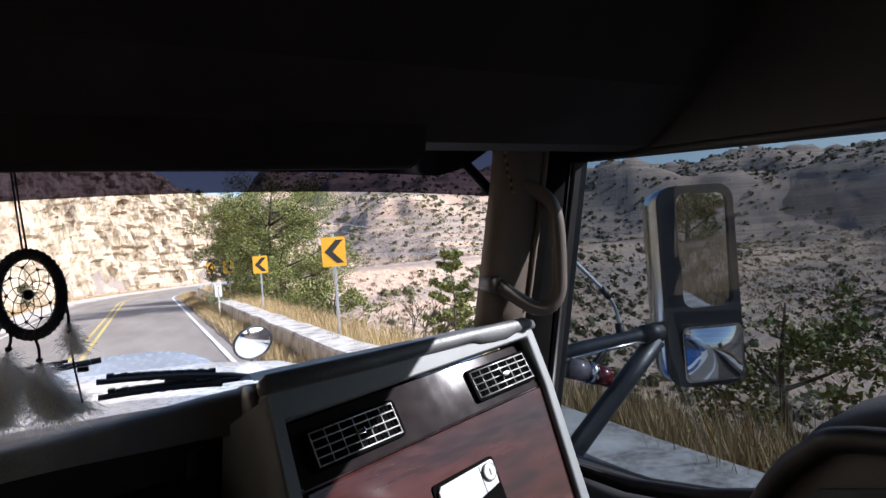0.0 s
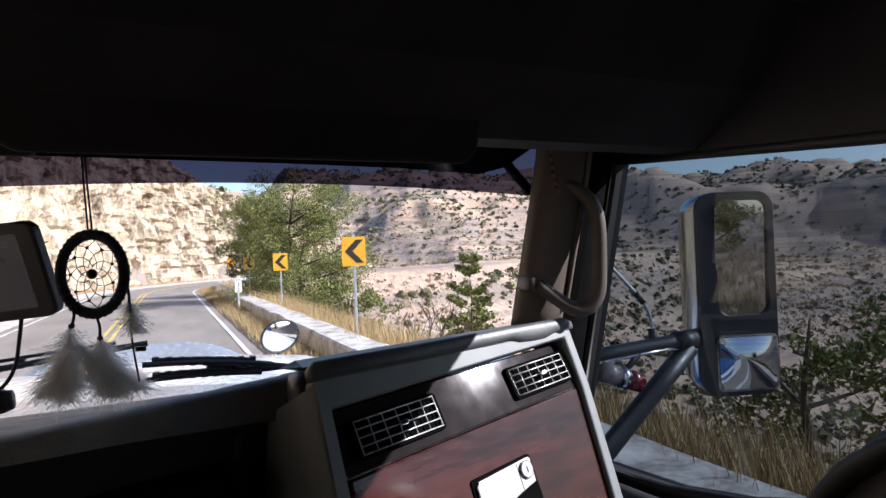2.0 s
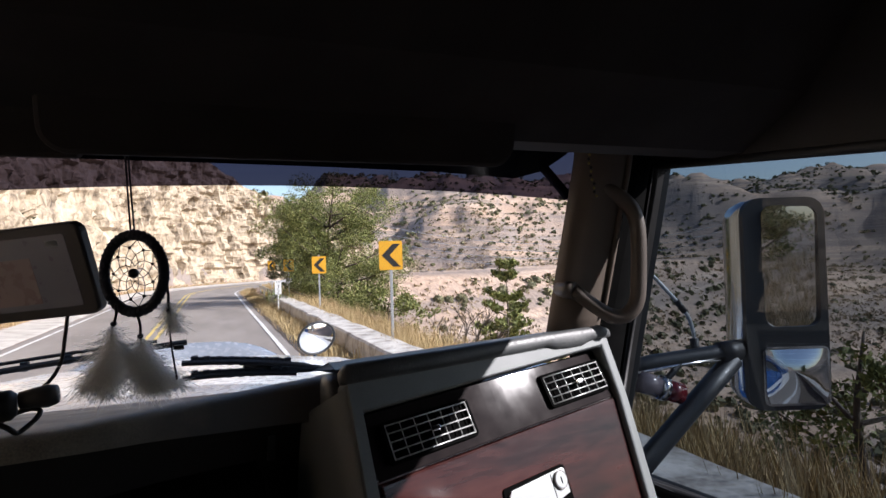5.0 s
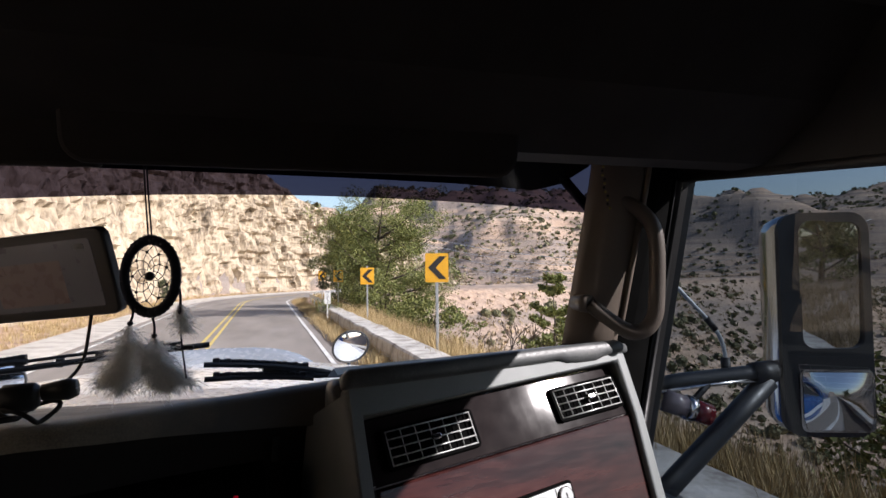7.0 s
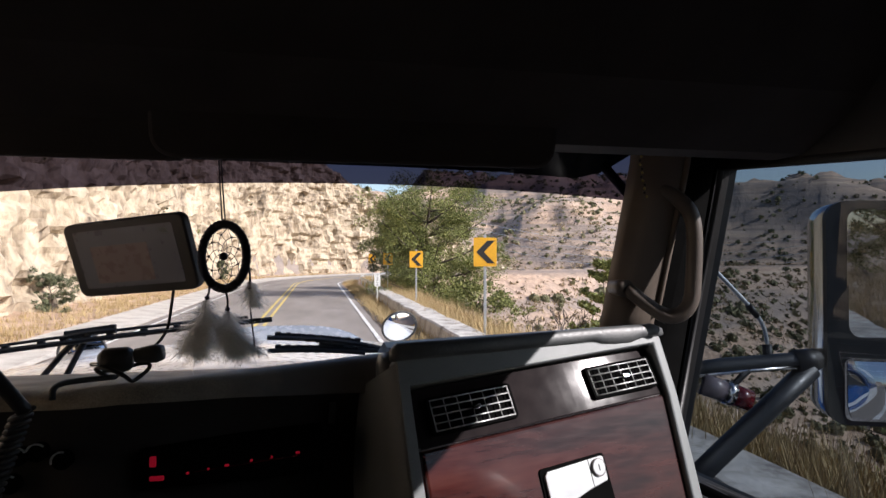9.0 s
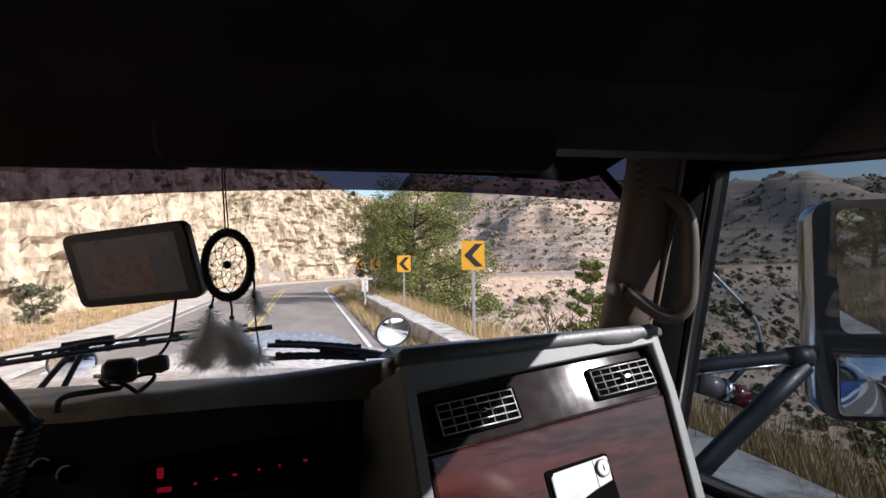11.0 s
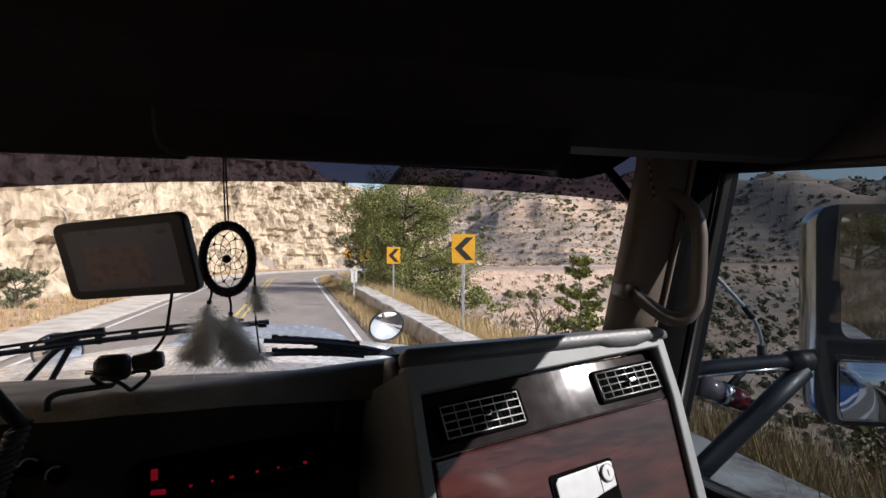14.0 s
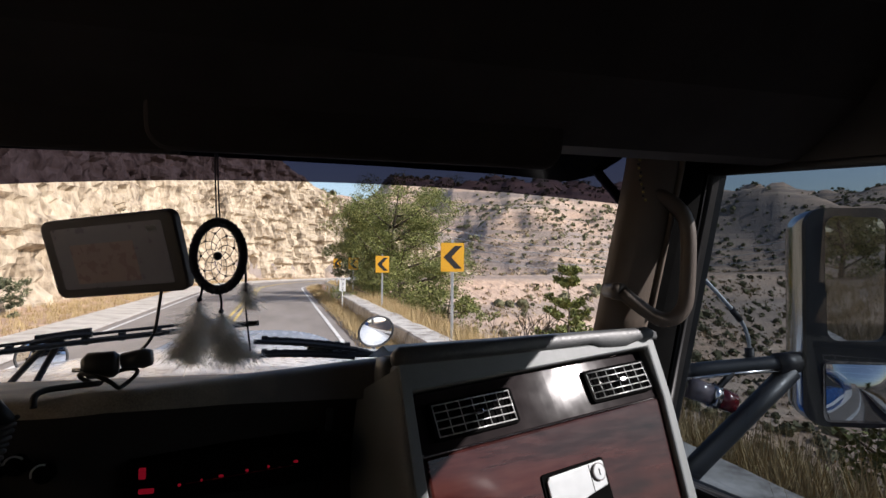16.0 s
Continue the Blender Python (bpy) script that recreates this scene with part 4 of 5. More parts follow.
# A-pillar on the passenger side: beige trim, black door post
def pillar():
    rows = []
    for z in np.linspace(2.30, 2.84, 12):
        f = (z - 2.30) / 0.28
        xl = 0.599 + 0.030 * min(f, 1.2)
        yl = 0.960 - 0.055 * f
        rows.append([(xl + 0.02, yl + 0.03, z), (xl, yl, z), (xl + 0.010, yl - 0.020, z), (xl + 0.040, yl - 0.034, z), (xl + 0.086, yl - 0.038, z), (xl + 0.099, yl - 0.032, z), (xl + 0.103, yl - 0.008, z), (xl + 0.06, yl + 0.06, z)])
    return rows


tr = thing("pillar", (0.65, 0.88, 2.30), "brown-beige moulded trim on the cab's corner post", "pillar", kind="structure")
part("trim", loft(pillar(), close=True), BEIGE, tr, smooth=True)
post_rows = []
for z in np.linspace(1.9, 2.84, 10):
    f = (z - 2.19) / 0.425
    y = 1.035 - 0.118 * f
    post_rows.append([(0.705, y - 0.030, z), (0.76, y - 0.02, z), (0.828, y + 0.002, z), (0.85, y + 0.03, z), (0.80, y + 0.11, z), (0.705, y + 0.02, z)])
# solid near-black strip in place of the shade behind the grab handle
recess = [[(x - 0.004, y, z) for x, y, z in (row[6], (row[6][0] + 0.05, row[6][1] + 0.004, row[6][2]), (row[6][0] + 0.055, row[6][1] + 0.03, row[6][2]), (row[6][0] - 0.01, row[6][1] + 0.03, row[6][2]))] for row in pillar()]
part("recess", loft(recess, close=True), BLACK_AND_SHADE, tr, "black strip as painted shade behind the grab handle")
# black post in the same colour, its shade included
part("door_post", loft(post_rows, close=True), BLACK_AND_SHADE, tr, "black door post beside the trim", smooth=True)
ridge = [pillar()[k][4] for k in range(1, 9)]
part("edge_ridge", tube(smooth_path([(x + 0.012, y + 0.002, z) for x, y, z in ridge], 14), 0.006, 8), BEIGE, tr, "raised edge of the trim", smooth=True)

gh = thing("grab_handle", (0.65, 0.9, 2.36), "worn brown-grey vinyl grab handle bolted to the corner post", "grab handle")
hp = [(0.658, 0.893, 2.611), (0.676, 0.886, 2.603), (0.695, 0.877, 2.591), (0.720, 0.866, 2.572), (0.738, 0.857, 2.546), (0.745, 0.854, 2.505), (0.743, 0.855, 2.42), (0.738, 0.857, 2.378), (0.722, 0.864, 2.355), (0.700, 0.874, 2.351), (0.674, 0.886, 2.367), (0.633, 0.904, 2.402)]
part("bar", tube(smooth_path(hp, 46), 0.0125, 12, taper=[0.0115 + 0.003 * min(1, i / 8) - (0.001 if i > 38 else 0) for i in range(46)]), HANDLE, gh, smooth=True)
part("foot", tube([(0.632, 0.900, 2.402), (0.628, 0.912, 2.403), (0.624, 0.935, 2.404)], 0.017, 12), HANDLE, gh, smooth=True)
part("foot", tube([(0.660, 0.890, 2.612), (0.662, 0.900, 2.613), (0.664, 0.92, 2.614)], 0.015, 12), HANDLE, gh, smooth=True)


# sun visors
def visor(name, x0, x1, low, r, y):
    t = thing(name, ((x0 + x1) / 2, y - 0.02, low), "black padded sun visor hanging folded down", "sun visor", "sun visors")
    part("pad", slab(rounded(x0, low, x1, low + 0.20, r, 7), 0.022, Matrix.Translation((0, y, 0)) @ Matrix.Translation((0, 0, low)) @ pose(0, 0, 0, 90 + 14) @ Matrix.Translation((0, -low, 0)), 0.006), HEADLINER, t, smooth=False)
    part("hinge_rod", tube([(x0 + 0.03, y - 0.045, low + 0.20), (x1 + 0.03, y - 0.045, low + 0.20)], 0.006, 8), RUBBER, t, smooth=True)
    return t


visor("sun_visor", -0.155, 0.40, 2.591, 0.03, 0.685)
visor("sun_visor", -0.86, -0.12, 2.589, 0.004, 0.700)

# dark outside sunshade over the top of the windscreen
shade = thing("windscreen_sunshade", (-0.22, 1.0, 2.64), "black outside sunshade over the top of the windscreen", "sunshade")
shade_rows = []
for x, z in ((-1.17, 2.690), (-1.10, 2.650), (-1.03, 2.634), (-0.62, 2.645), (-0.22, 2.650), (0.20, 2.647), (0.42, 2.643), (0.595, 2.634), (0.659, 2.650), (0.725, 2.690)):
    shade_rows.append([(x, 1.050, z), (x, 1.0, z + 0.07), (x, 0.962, 2.80), (x, 0.970, 2.805), (x, 1.008, z + 0.072), (x, 1.058, z + 0.002)])
part("panel", loft(shade_rows, close=True), RUBBER, shade)
for sx in (-1, 1):
    part("bracket", tube([(-0.22 + sx * 0.872, 1.045, 2.668), (-0.22 + sx * 0.94, 1.045, 2.596)], 0.011, 8), RUBBER, shade, smooth=True)

# ---------- dashboard ----------
U = Vector((0.9656, 0.26, 0)).normalized()
NN = Vector((0.2444, -0.9077, 0.342)).normalized()
V = NN.cross(U)
PM = Matrix(((U.x, V.x, NN.x, 0.43), (U.y, V.y, NN.y, 0.80), (U.z, V.z, NN.z, 2.257), (0, 0, 0, 1)))
PR = PM @ pose(0, 0, 0, 0, 0, 3.7)
PS = PR @ pose(0, -0.022, 0, -8.5) @ pose(0, 0.022, 0)

dash = thing("dashboard", (-0.1, 0.9, 1.6), "black and grey truck dashboard with a red wood-grain panel", "dashboard")
# grey moulding round the passenger panel
outer = [(-0.262, 0.056), (0.282, 0.060), (0.287, -0.05), (0.272, -0.42), (-0.255, -0.42), (-0.263, -0.1)]
inner = [(-0.244, 0.012), (0.256, 0.044), (0.262, -0.05), (0.246, -0.36), (-0.235, -0.36), (-0.242, -0.1)]
fr = part("panel_surround", bezel(outer, inner, 0.08, PM), GREY_TRIM, dash, "textured grey moulded surround")
mod = fr.modifiers.new("round", "BEVEL")
mod.width, mod.segments, mod.angle_limit = 0.008, 3, radians(40)
side = loft([[(0.282, 0.056, 0), (0.287, -0.05, 0), (0.272, -0.42, 0)], [(0.290, 0.045, -0.02), (0.295, -0.05, -0.02), (0.275, -0.42, -0.02)], [(0.292, 0.04, -0.25), (0.297, -0.05, -0.25), (0.277, -0.42, -0.25)]])
bmesh.ops.transform(side, matrix=PM @ Matrix.Translation((0, 0, -0.006)), verts=side.verts)
part("surround_side", side, BLACK_VINYL, dash, smooth=True)
bow = []
for k in range(25):
    u = -0.240 + 0.503 * k / 24
    z = -0.012 + 0.006 * (1 - ((u - 0.01) / 0.252) ** 2) - 0.006
    bow.append([PS @ Vector((u, v, z - dz)) for v, dz in ((0.027, 0.01), (0.027, 0.001), (0.025, 0.0), (-0.060, 0.0), (-0.062, 0.001), (-0.062, 0.01))])
part("trim_strip", loft(bow), STRIP, dash, "glossy near-black trim strip with two vents")
part("groove", slab([(-0.242, -0.0625), (0.264, -0.0625), (0.264, -0.0655), (-0.242, -0.0655)], 0.02, PR @ Matrix.Translation((0, 0, -0.014))), DULL_EDGE, dash, "thin dull metal groove")
glove = part("glove_box_door", slab([(-0.240, -0.0665), (0.262, -0.0665), (0.262, -0.37), (-0.246, -0.37)], 0.012, PR @ Matrix.Translation((0, 0, -0.010)), 0.004), WOOD, dash, "polished dark red burl wood glove box door")
part("latch_recess", slab(rounded(-0.052, -0.221, 0.080, -0.133, 0.006), 0.004, PR @ Matrix.Translation((0, 0, -0.0075))), BLACK_AND_SHADE, glove, "black latch recess")
part("latch_plate", slab([(-0.046, -0.201), (0.034, -0.182), (0.073, -0.176), (0.075, -0.140), (0.071, -0.137), (-0.040, -0.139), (-0.046, -0.145)], 0.006, PR @ Matrix.Translation((0, 0, -0.003)), 0.0015), BRIGHT_PLATE, glove, "bright metal latch plate")
part("latch_gap", slab([(0.0415, -0.180), (0.0425, -0.180), (0.0425, -0.138), (0.0415, -0.138)], 0.002, PR @ Matrix.Translation((0, 0, -0.0026))), BLACK_AND_SHADE, glove)
circ = [(0.0585 + 0.0125 * math.cos(a), -0.153 + 0.0125 * math.sin(a)) for a in (math.tau * i / 20 for i in range(20))]
part("lock", slab(circ, 0.006, PR @ Matrix.Translation((0, 0, 0.001)), 0.001), BRIGHT_PLATE, glove, "round bright lock")
part("lock_ring", tube([PR @ Vector((0.0585 + 0.0135 * math.cos(a), -0.153 + 0.0135 * math.sin(a), -0.001)) for a in (math.tau * i / 28 for i in range(28))], 0.0009, 6, closed=True), DULL_EDGE, glove, smooth=True)
part("key_slot", slab([(0.0577, -0.158), (0.0593, -0.158), (0.0593, -0.148), (0.0577, -0.148)], 0.002, PR @ Matrix.Translation((0, 0, 0.0016))), BLACK_AND_SHADE, glove)


def vent(u0, label):
    """An air vent: recess, chrome rim, four slats and six uprights, and a knob."""
    w, h = 0.142, 0.048
    c = PS @ Matrix.Translation((u0 + w / 2, -0.0195, -0.012))
    o = part("vent", slab(rounded(-w / 2 - 0.006, -h / 2 - 0.005, w / 2 + 0.006, h / 2 + 0.005, 0.006), 0.004, c @ Matrix.Translation((0, 0, 0.0025))), BLACK_AND_SHADE, dash, label)
    part("rim", bezel(rounded(-w / 2 - 0.005, -h / 2 - 0.004, w / 2 + 0.005, h / 2 + 0.004, 0.006), rounded(-w / 2, -h / 2, w / 2, h / 2, 0.004), 0.004, c @ Matrix.Translation((0, 0, 0.006))), BLACK_AND_SHADE, o)
    for i in range(5):
        y = -h / 2 + h * i / 4 if 0 < i < 4 else (-h / 2 + 0.001 if i == 0 else h / 2 - 0.001)
        part("slat", tube([c @ Vector((-w / 2 + 0.001, y, 0.0072)), c @ Vector((0, y, 0.0076)), c @ Vector((w / 2 - 0.001, y, 0.0072))], 0.0011, 8), VENT_CHROME, o, smooth=True)
    for i in range(7):
        x = -w / 2 + 0.001 + (w - 0.002) * i / 6
        part("upright", tube([c @ Vector((x, -h / 2, 0.006)), c @ Vector((x, h / 2, 0.006))], 0.0007 if 0 < i < 6 else 0.0011, 6), VENT_CHROME, o, smooth=True)
    for i in range(6):
        part("blade", box(c @ pose(-w / 2 + w * (i + 0.5) / 6, 0, 0.0012, 0, 35, 0), (0.001, h - 0.004, 0.007)), BLACK_AND_SHADE, o)
    part("knob", box(c @ pose(0.002, 0, 0.011), (0.016, 0.008, 0.01), 0.002), CHROME, o, "bright vent knob")


vent(-0.214, "chrome louvred air vent")
vent(0.098, "chrome louvred air vent")

# padded roll over the panel and the top behind it
roll = []
for u, v, lo in ((-0.268, 0.062, 0.010), (-0.258, 0.0655, 0.0145), (-0.1, 0.066, 0.014), (0.06, 0.068, 0.0125), (0.118, 0.069, 0.011), (0.137, 0.069, 0.018), (0.17, 0.069, 0.020), (0.205, 0.069, 0.0195), (0.232, 0.069, 0.013), (0.262, 0.070, 0.012), (0.288, 0.066, 0.008)):
    k = 0.6 if u in (-0.268, 0.288) else 1.0
    ring = []
    for a in range(20):
        q = math.tau * a / 20
        ring.append(PM @ Vector((u, v + (0.0135 * k if math.sin(q) > 0 else lo) * math.copysign(abs(math.sin(q)) ** 0.7, math.sin(q)), -0.004 + 0.013 * k * math.copysign(abs(math.cos(q)) ** 0.7, math.cos(q)))))
    roll.append(ring)
part("pad_roll", loft(roll, close=True), PAD, dash, "dark grey padded roll", smooth=True)
b0 = [PM @ Vector((u, 0.070, -0.006)) for u in (-0.272, 0.0, 0.284)]
top = loft([[(p.x, p.y, p.z + 0.004) for p in b0], [(p.x, p.y + 0.06, p.z + 0.004) for p in b0], [(0.17, 1.10, 2.262), (0.45, 1.10, 2.262), (0.80, 1.10, 2.262)]])
part("top_right", top, PAD, dash, smooth=True)
# middle: top with a curved lip, and its dark face
lip = smooth_path([(-1.2, 0.66, 2.276), (-0.6, 0.70, 2.279), (-0.36, 0.716, 2.281), (-0.24, 0.716, 2.281), (-0.14, 0.750, 2.283), (-0.06, 0.783, 2.286), (0.03, 0.808, 2.289), (0.10, 0.818, 2.294), (0.172, 0.816, 2.300)], 44)
hang = [0.012 + 0.038 * min(1.0, max(0.0, (p.x + 0.2) / 0.36)) for p in lip]
rows = [[(p.x, 1.11, 2.236) for p in lip], [(p.x, max(p.y + 0.10, 0.9), 2.270) for p in lip], [(p.x, p.y + 0.03, p.z + 0.003) for p in lip], [(p.x, p.y + 0.010, p.z + 0.001) for p in lip], [(p.x, p.y + 0.002, p.z - 0.005) for p in lip]]
rows += [[(p.x, p.y - 0.004 * f, p.z - 0.005 - h * f) for p, h in zip(lip, hang)] for f in (0.5, 1.0)]
part("top", loft(rows), DASH_TOP, dash, "dusty worn dashboard top", smooth=True)
rows = [[(p.x, p.y - 0.003, p.z - 0.005 - h) for p, h in zip(lip, hang)], [(p.x, p.y + 0.012, p.z - 0.010 - h) for p, h in zip(lip, hang)], [(p.x, p.y + 0.014, p.z - 0.12) for p in lip], [(p.x, p.y - 0.02, p.z - 0.45) for p in lip], [(p.x, p.y + 0.02, 1.2) for p in lip]]
part("face", loft(rows), LINER, dash, "black lower dashboard face", smooth=True)
droop = []
for y, w, top, low in ((0.772, 0.012, 2.298, 2.262), (0.778, 0.020, 2.307, 2.252), (0.80, 0.025, 2.309, 2.246), (0.84, 0.026, 2.304, 2.244), (0.89, 0.024, 2.294, 2.24), (0.97, 0.018, 2.278, 2.235)):
    mid, half = (top + low) / 2, (top - low) / 2
    droop.append([(0.172 + w * math.copysign(abs(math.cos(a)) ** 0.6, math.cos(a)), y + 0.006 * math.sin(a), mid + half * math.copysign(abs(math.sin(a)) ** 0.6, math.sin(a))) for a in (math.tau * i / 20 for i in range(20))])
part("corner_cap", loft(droop, close=True), PAD, dash, "worn padded corner", smooth=True)
side = loft([[(-0.262, 0.050, -0.004), (-0.263, -0.1, -0.004), (-0.255, -0.42, -0.004)], [(-0.268, 0.045, -0.010), (-0.272, -0.1, -0.012), (-0.266, -0.42, -0.012)], [(-0.276, 0.04, -0.04), (-0.284, -0.1, -0.045), (-0.280, -0.42, -0.045)], [(-0.290, 0.03, -0.11), (-0.300, -0.1, -0.13), (-0.300, -0.42, -0.13)], [(-0.292, 0.03, -0.25), (-0.304, -0.1, -0.26), (-0.304, -0.42, -0.26)]])
bmesh.ops.transform(side, matrix=PM, verts=side.verts)
part("surround_side", side, GREY_TRIM, dash, smooth=True)

# microphone cord hanging by the wheel
cord = thing("microphone_cord", (-0.36, 0.62, 2.2), "black coiled microphone cord hanging from its lead", "cable")
part("lead", tube(smooth_path([(-0.44, 0.63, 2.47), (-0.37, 0.62, 2.415), (-0.306, 0.62, 2.340), (-0.262, 0.62, 2.284)], 14), 0.008, 8), RUBBER, cord, smooth=True)
coil = []
for i in range(150):
    f = i / 149
    base = Vector((-0.266 - 0.045 * f, 0.62, 2.286 - 0.13 * f))
    coil.append(base + Vector((0.011 * math.cos(i * 0.78), 0.011 * math.sin(i * 0.78), 0.004 * math.cos(i * 0.78))))
part("coil", tube(coil, 0.0028, 6), BLACK_VINYL, cord, "tight black coil", smooth=True)

# gauges and lights on the dark face
for i, (x, z) in enumerate(((-0.318, 2.205), (-0.295, 2.209), (-0.326, 2.170), (-0.266, 2.197))):
    ring = [(x + 0.012 * math.cos(a), 0.712, z + 0.012 * math.sin(a)) for a in (math.tau * k / 24 for k in range(24))]
    ga = part("gauge", slab([(p[0] - x, p[2] - z) for p in ring], 0.01, Matrix.Translation((x, 0.714, z)) @ pose(0, 0, 0, 90)), BLACK_AND_SHADE, dash, "small dark gauge")
    # short bright arc stands in for the glint on each gauge's rim
    part("rim_glint", tube(ring[2 + i:11 + i], 0.0013, 6), BRIGHT_PLATE, ga, "bright arc painted as a glint on the gauge rim", smooth=True)
radio = part("radio", box(pose(-0.062, 0.795, 2.170, 0, 0, 6), (0.25, 0.10, 0.055), 0.004), BLACK_AND_SHADE, dash, "black radio with red lamps")
for x, z, w, h in ((-0.120, 2.190, 0.008, 0.014), (-0.116, 2.167, 0.018, 0.006), (-0.084, 2.170, 0.004, 0.003), (-0.062, 2.173, 0.003, 0.003), (-0.042, 2.1755, 0.006, 0.003), (-0.015, 2.179, 0.004, 0.003), (0.008, 2.181, 0.003, 0.003), (0.038, 2.184, 0.006, 0.003)):
    x, z = (x + 0.12) * 1.2 - 0.16, z - 0.006
    part("red_lamp", box(pose(x, 0.7295 + 0.1051 * (x + 0.15), z), (w, 0.004, h), 0.0008, 1), LED, radio, "small glowing red lamp")
part("red_bar", box(pose(-0.04, 0.7405, 2.1695, 0, -3.5, 6.0), (0.14, 0.002, 0.0012)), RED_LENS, radio)
part("toggle", box(pose(0.078, 0.815, 2.215, 0, 4, 12), (0.010, 0.006, 0.034), 0.002), BLACK_VINYL, dash)

# ---------- things on the dashboard ----------
gps = thing("gps_navigator", (-0.244, 0.885, 2.29), "dark grey tablet navigator with a dull screen on a bracket", "navigator")
TX = Vector((0.220, -0.110, 0.0195)).normalized()
TY = Vector((-0.011, -0.031, 0.12))
TY = (TY - TX * TY.dot(TX)).normalized()
TZ = TX.cross(TY)
TM = Matrix(((TX.x, TY.x, TZ.x, -0.244), (TX.y, TY.y, TZ.y, 0.885), (TX.z, TY.z, TZ.z, 2.462), (0, 0, 0, 1))) @ Matrix.Diagonal((1.378, 1.107, 1, 1))
body_out = rounded(-0.086, -0.056, 0.086, 0.056, 0.012)
part("case", slab(body_out, 0.014, TM, 0.003), BLACK_VINYL, gps)
scr = part("screen", slab(rounded(-0.072, -0.043, 0.070, 0.044, 0.003), 0.001, TM @ Matrix.Translation((0, 0, 0.0006))), SCREEN, gps, "dull dark screen")
part("map_area", slab([(-0.052, -0.036), (0.030, -0.036), (0.030, 0.020), (-0.052, 0.020)], 0.0004, TM @ Matrix.Translation((0, 0, 0.0009))), SCREEN_WARM, scr)
part("icon", slab([(0.050, 0.030), (0.062, 0.030), (0.062, 0.038), (0.050, 0.038)], 0.0004, TM @ Matrix.Translation((0, 0, 0.001))), GREY_TRIM, scr)
part("bracket", tube(smooth_path([(-0.242, 0.90, 2.44), (-0.241, 0.955, 2.43), (-0.240, 1.0, 2.46)], 8), 0.008, 8), RUBBER, gps, smooth=True)
part("suction_cup", tube([(-0.240, 0.995, 2.457), (-0.240, 1.022, 2.466)], 0.022, 14), RUBBER, gps, smooth=True)
solo("power_cable", tube(smooth_path([(-0.170, 0.86, 2.410), (-0.173, 0.86, 2.385), (-0.178, 0.857, 2.350), (-0.190, 0.845, 2.327), (-0.208, 0.82, 2.316)], 20), 0.0024, 8), RUBBER, (-0.15, 0.85, 2.30), "thin black power cable hanging from the navigator", "cable", smooth=True)
mount = thing("cable_clump", (-0.19, 0.835, 2.272), "black plug and coiled cable clump lying on the dashboard", "cable")
part("plug", tube([(-0.222, 0.83, 2.297), (-0.216, 0.83, 2.298), (-0.186, 0.832, 2.299), (-0.180, 0.833, 2.299)], 0.0155, 14, taper=[0.012, 0.018, 0.018, 0.013]), RUBBER, mount, smooth=True)
part("plug", tube([(-0.178, 0.835, 2.303), (-0.150, 0.838, 2.305), (-0.140, 0.838, 2.306)], 0.012, 12, taper=[0.010, 0.014, 0.011]), BLACK_VINYL, mount, smooth=True)
part("rod", tube([(-0.235, 0.828, 2.293), (-0.205, 0.83, 2.293)], 0.003, 8), CHROME, mount, smooth=True)
loop = [(-0.19 + 0.03 * math.cos(a) + 0.006 * math.sin(3 * a), 0.825 + 0.02 * math.sin(a), 2.281 + 0.010 * math.sin(2 * a)) for a in (math.tau * i / 30 for i in range(30))]
part("cable_loop", tube(loop, 0.003, 8, closed=True), RUBBER, mount, smooth=True)
part("cable_tail", tube(smooth_path([(-0.20, 0.82, 2.276), (-0.235, 0.79, 2.278), (-0.248, 0.775, 2.278), (-0.252, 0.760, 2.274), (-0.25, 0.753, 2.262)], 16), 0.004, 8), RUBBER, mount, smooth=True)
mount.location += Vector((-0.027, -0.04, 0.015))


